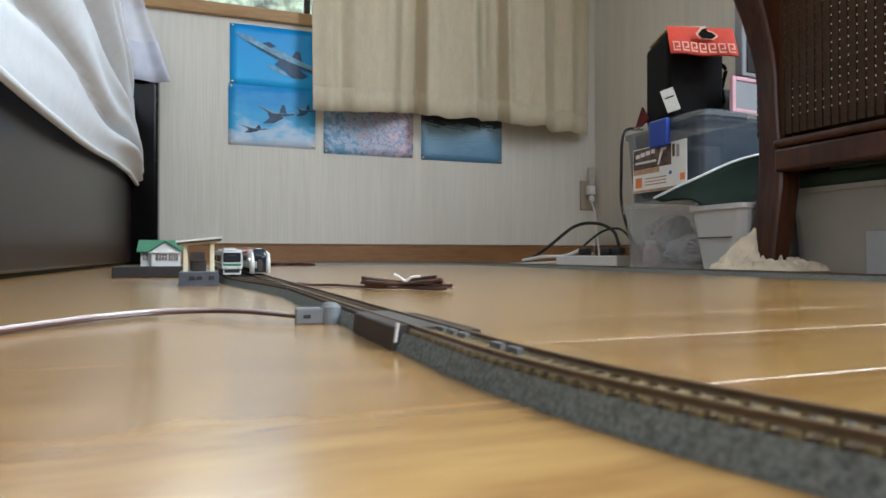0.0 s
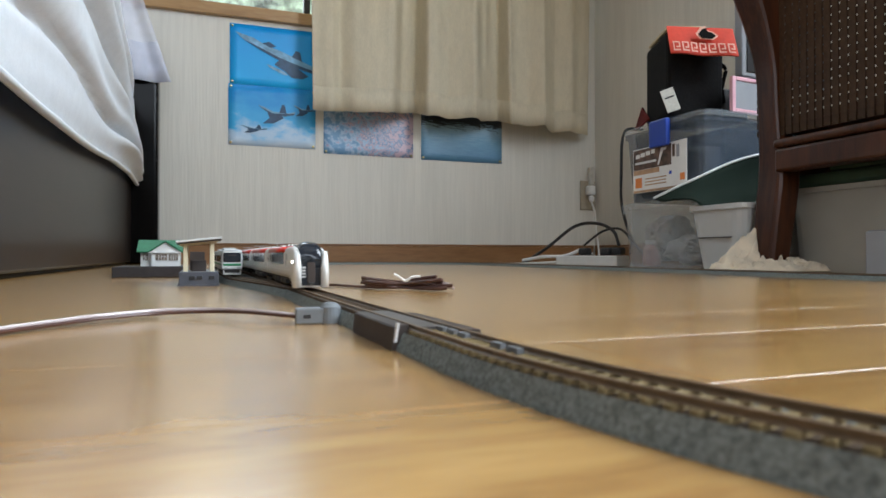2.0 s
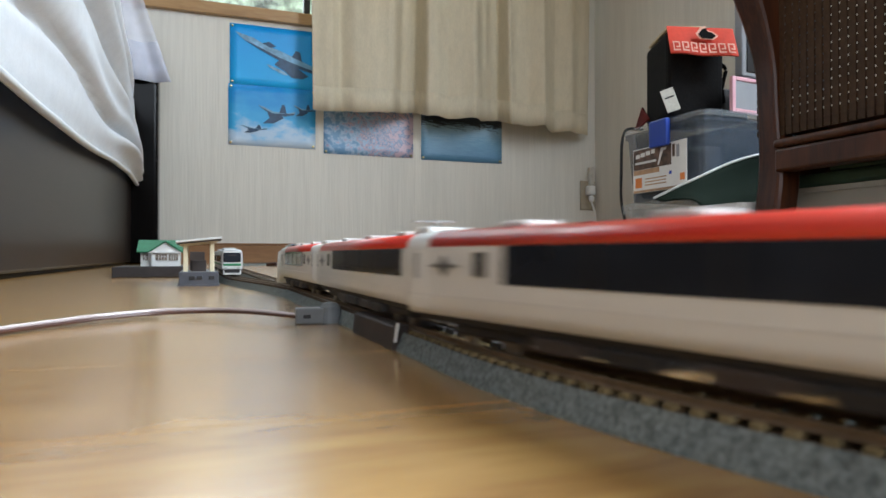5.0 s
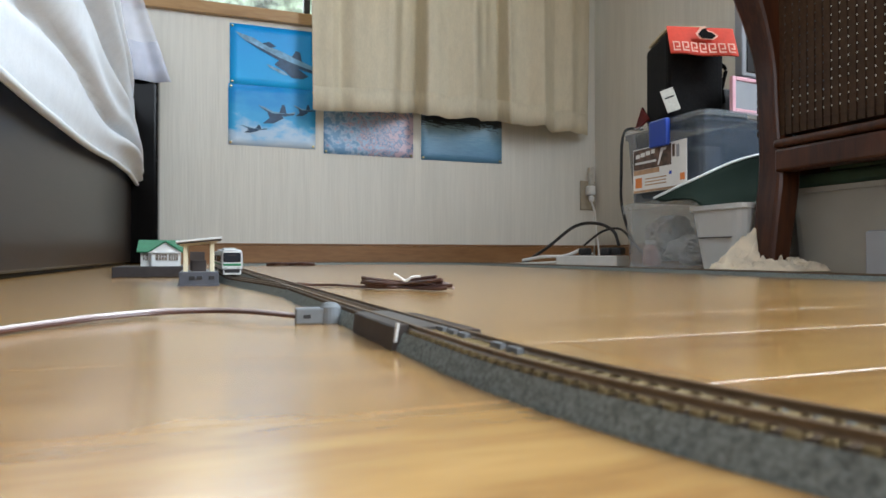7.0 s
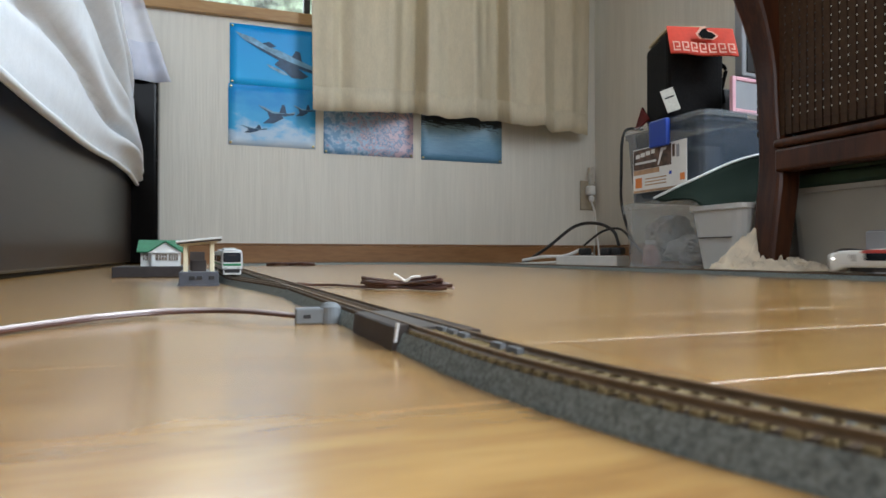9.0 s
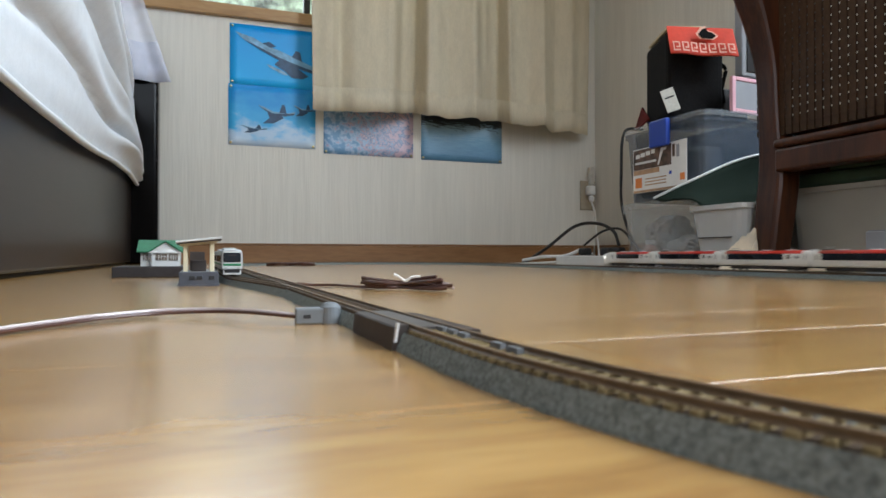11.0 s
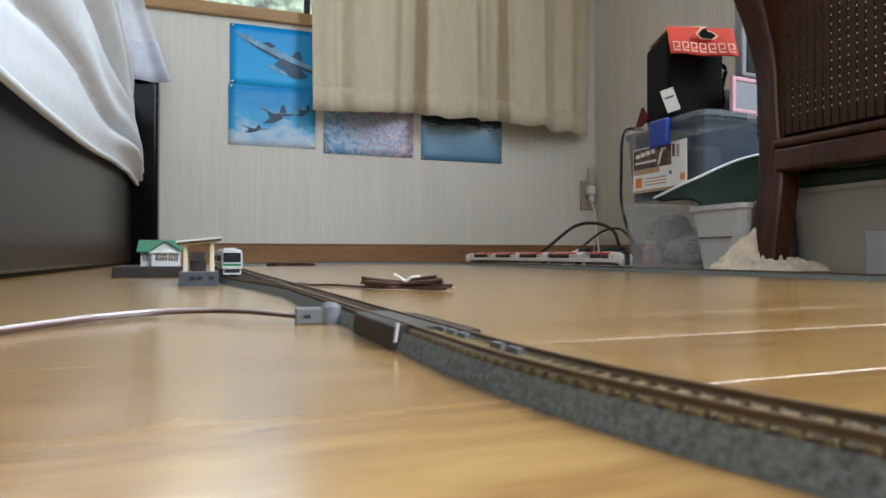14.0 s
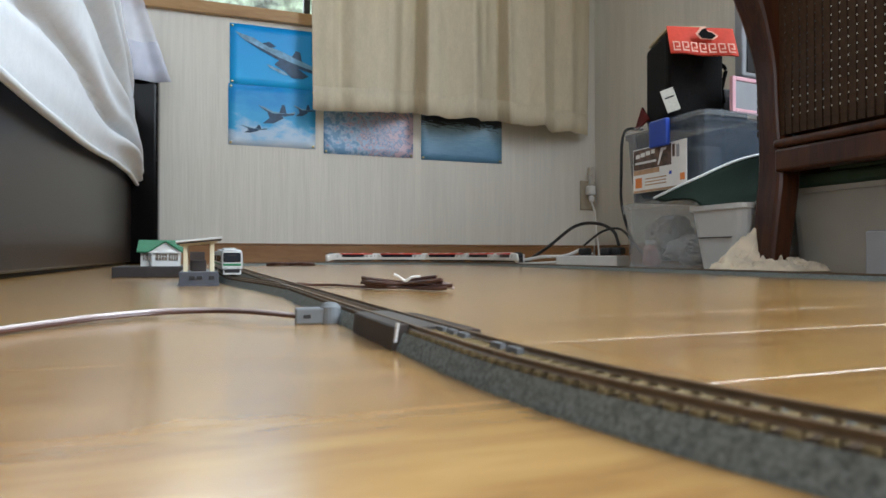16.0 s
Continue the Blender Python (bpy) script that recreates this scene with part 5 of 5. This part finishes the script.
part("cable", tube([(0.89, 1.155, 0.297), (0.850, 1.165, 0.288), (0.842, 1.165, 0.20), (0.845, 1.165, 0.125), (0.88, 1.17, 0.05), (0.95, 1.18, 0.0034)], 0.0032, 8, 6), WIRE_BLACK, c2)

# ---------------------------------------------------------------- caned chair
ch = thing("caned_chair", "dark reddish wooden chair with woven cane side panel", "chair")
# sideways sway and half thickness of a leg, by height
prof = [(-0.002, 0.0, 0.0200), (0.0, 0.03, 0.0205), (0.008, 0.10, 0.0225), (0.0125, 0.145, 0.0225), (0.0095, 0.19, 0.0195), (0.006, 0.25, 0.0180), (0.003, 0.31, 0.0188), (-0.009, 0.37, 0.0215), (-0.024, 0.42, 0.0240), (-0.040, 0.47, 0.0240), (-0.052, 0.55, 0.0220)]


def leg_rings(x, y, w, sy=1.0):
    rings = []
    for p in smooth_line(prof, 5):
        off, hw = p.x, p.z * w
        rings.append([(x + off + dx * hw, y - off * 0.25 * sy + dy * hw, p.y) for dx, dy in ((-1, -0.7), (-0.88, -0.88), (-0.7, -1), (0.7, -1), (0.88, -0.88), (1, -0.7), (1, 0.7), (0.88, 0.88), (0.7, 1), (-0.7, 1), (-0.88, 0.88), (-1, 0.7))])
    return rings


CX, CY = 0.815, 0.752
part("leg", loft(leg_rings(CX, CY, 1.0)), CHAIR_WOOD, ch, smooth=False)
part("leg", loft(leg_rings(CX, 0.22, 0.95, -1)), CHAIR_WOOD, ch)
part("leg", loft(leg_rings(CX + 0.48, CY, 0.95)), CHAIR_WOOD, ch)
part("leg", loft(leg_rings(CX + 0.48, 0.22, 0.95, -1)), CHAIR_WOOD, ch)
part("side_rail", box(CX - 0.012, CX + 0.018, 0.24, 0.735, 0.150, 0.184, 0.004), CHAIR_WOOD, ch)
part("rail_bead", box(CX - 0.016, CX + 0.018, 0.24, 0.735, 0.1855, 0.198, 0.005, 3), CHAIR_WOOD, ch)
part("side_rail", box(CX + 0.466, CX + 0.496, 0.24, 0.728, 0.150, 0.205, 0.005), CHAIR_WOOD, ch)
part("front_rail", box(CX + 0.02, CX + 0.46, CY - 0.015, CY + 0.015, 0.150, 0.205, 0.005), CHAIR_WOOD, ch)
part("back_rail", box(CX + 0.02, CX + 0.46, 0.21, 0.24, 0.150, 0.205, 0.005), CHAIR_WOOD, ch)
part("arm_rail", box(CX - 0.02, CX + 0.018, 0.20, 0.80, 0.551, 0.585, 0.008), CHAIR_WOOD, ch)
part("seat", box(CX + 0.012, CX + 0.47, 0.242, 0.735, 0.206, 0.235, 0.008), CHAIR_WOOD, ch)
cane = part("cane_panel", box(CX - 0.004, CX + 0.004, 0.240, 0.247, 0.2055, 0.55), CHAIR_WOOD, ch, "dark woven cane panel")


def strand(bm):
    me = bpy.data.meshes.new("cane_strand")
    bm.to_mesh(me)
    bm.free()
    me.materials.append(CANE)
    return me


upright, level = strand(box(-0.001, 0.001, -0.0046, 0.0046, 0, 0.345)), strand(box(-0.001, 0.001, 0, 0.53, -0.0046, 0.0046))
for k in range(42):
    o = new("cane_strand", upright)
    o.parent, o.location = cane, (CX - 0.002, 0.254 + k * 0.0125, 0.205)
for k in range(27):
    o = new("cane_strand", level)
    o.parent, o.location = cane, (CX + 0.0003, 0.247, 0.214 + k * 0.0125)

# crumpled cloth round the chair foot


def rag(u, v):
    a = 2 * math.pi * u
    q = Vector((1.9 * math.cos(a), 1.9 * math.sin(a), 1.6 * v))
    n1, n2, n3 = noise.noise(q), abs(noise.noise(q * 2.1 + Vector((5, 1, 2)))), abs(noise.noise(q * 4.5 + Vector((2, 7, 1))))
    long_r, short_r = 0.066 + 0.018 * n1, 0.036 + 0.010 * n1
    r = v ** 0.9
    e, f = (0.021 + long_r * r) * math.cos(a), (0.021 + short_r * r) * math.sin(a)
    side = math.exp(-((a - 2.85) / 0.42) ** 2)
    z = (0.006 + 0.050 * side) * (1 - v) ** 1.3 + 0.014 * (1 - 2.4 * n2) * (1 - 0.5 * v) + 0.003 * (0.4 - 2 * n3) + 0.003 * math.sin(5 * a + 7 * n1)
    z = max(0.0025, z) * (1 - ease((v - 0.86) / 0.14)) + 0.0022
    return (CX + 0.937 * e + 0.35 * f, CY - 0.35 * e + 0.937 * f, z)


rg = thing("cloth_rag", "crumpled cream cloth wrapped round the chair foot", "cloth")
part("cloth", sheet(rag, 200, 40, 0.0012), CREAM_CLOTH, rg, smooth=True)

# ---------------------------------------------------------------- what moves
KNOTS = [(0, 0.842), (0.5, 0.901), (1, 0.969), (1.5, 1.053), (2, 1.137), (2.5, 1.225), (3.0, 1.320), (3.5, 1.4275), (4.0, 1.552), (4.2, 1.599), (6.3, 2.072), (6.5, 2.114), (9.0, 2.622), (11.5, 3.193), (12.0, 3.32), (12.5, 3.428), (13.0, 3.54), (13.5, 3.64), (14.0, 3.735), (14.5, 3.835), (15.0, 3.943), (15.5, 4.054), (16.0, 4.165)]


def nose_at(t):
    """How far the front of the train has come along the loop."""
    K = KNOTS
    def slope(i):
        a, b = K[max(i - 1, 0)], K[min(i + 1, len(K) - 1)]
        return (b[1] - a[1]) / (b[0] - a[0])
    for i in range(len(K) - 1):
        (ta, sa), (tb, sb) = K[i], K[i + 1]
        if t <= tb or i == len(K) - 2:
            w, u = tb - ta, (t - ta) / (tb - ta)
            h00, h10 = 2 * u ** 3 - 3 * u ** 2 + 1, u ** 3 - 2 * u ** 2 + u
            h01, h11 = -2 * u ** 3 + 3 * u ** 2, u ** 3 - u ** 2
            return h00 * sa + h10 * w * slope(i) + h01 * sb + h11 * w * slope(i + 1)


def car_pose(s_mid, reverse):
    a, _ = loop_point(s_mid + 0.044)
    b, _ = loop_point(s_mid - 0.044)
    c, d = (a + b) / 2, a - b
    ang = math.degrees(math.atan2(d.y, d.x)) + (180 if reverse else 0)
    return pose(c.x, c.y, RAIL_TOP, 0, 0, ang)


def motions():
    for k, car in enumerate(cars):
        rows = []
        for i in range(81):
            t = i * 0.2
            rows.append((t, car_pose(nose_at(t) - L_CAR / 2 - k * PITCH_CAR, k == len(cars) - 1)))
        walk(car, rows)


motions()
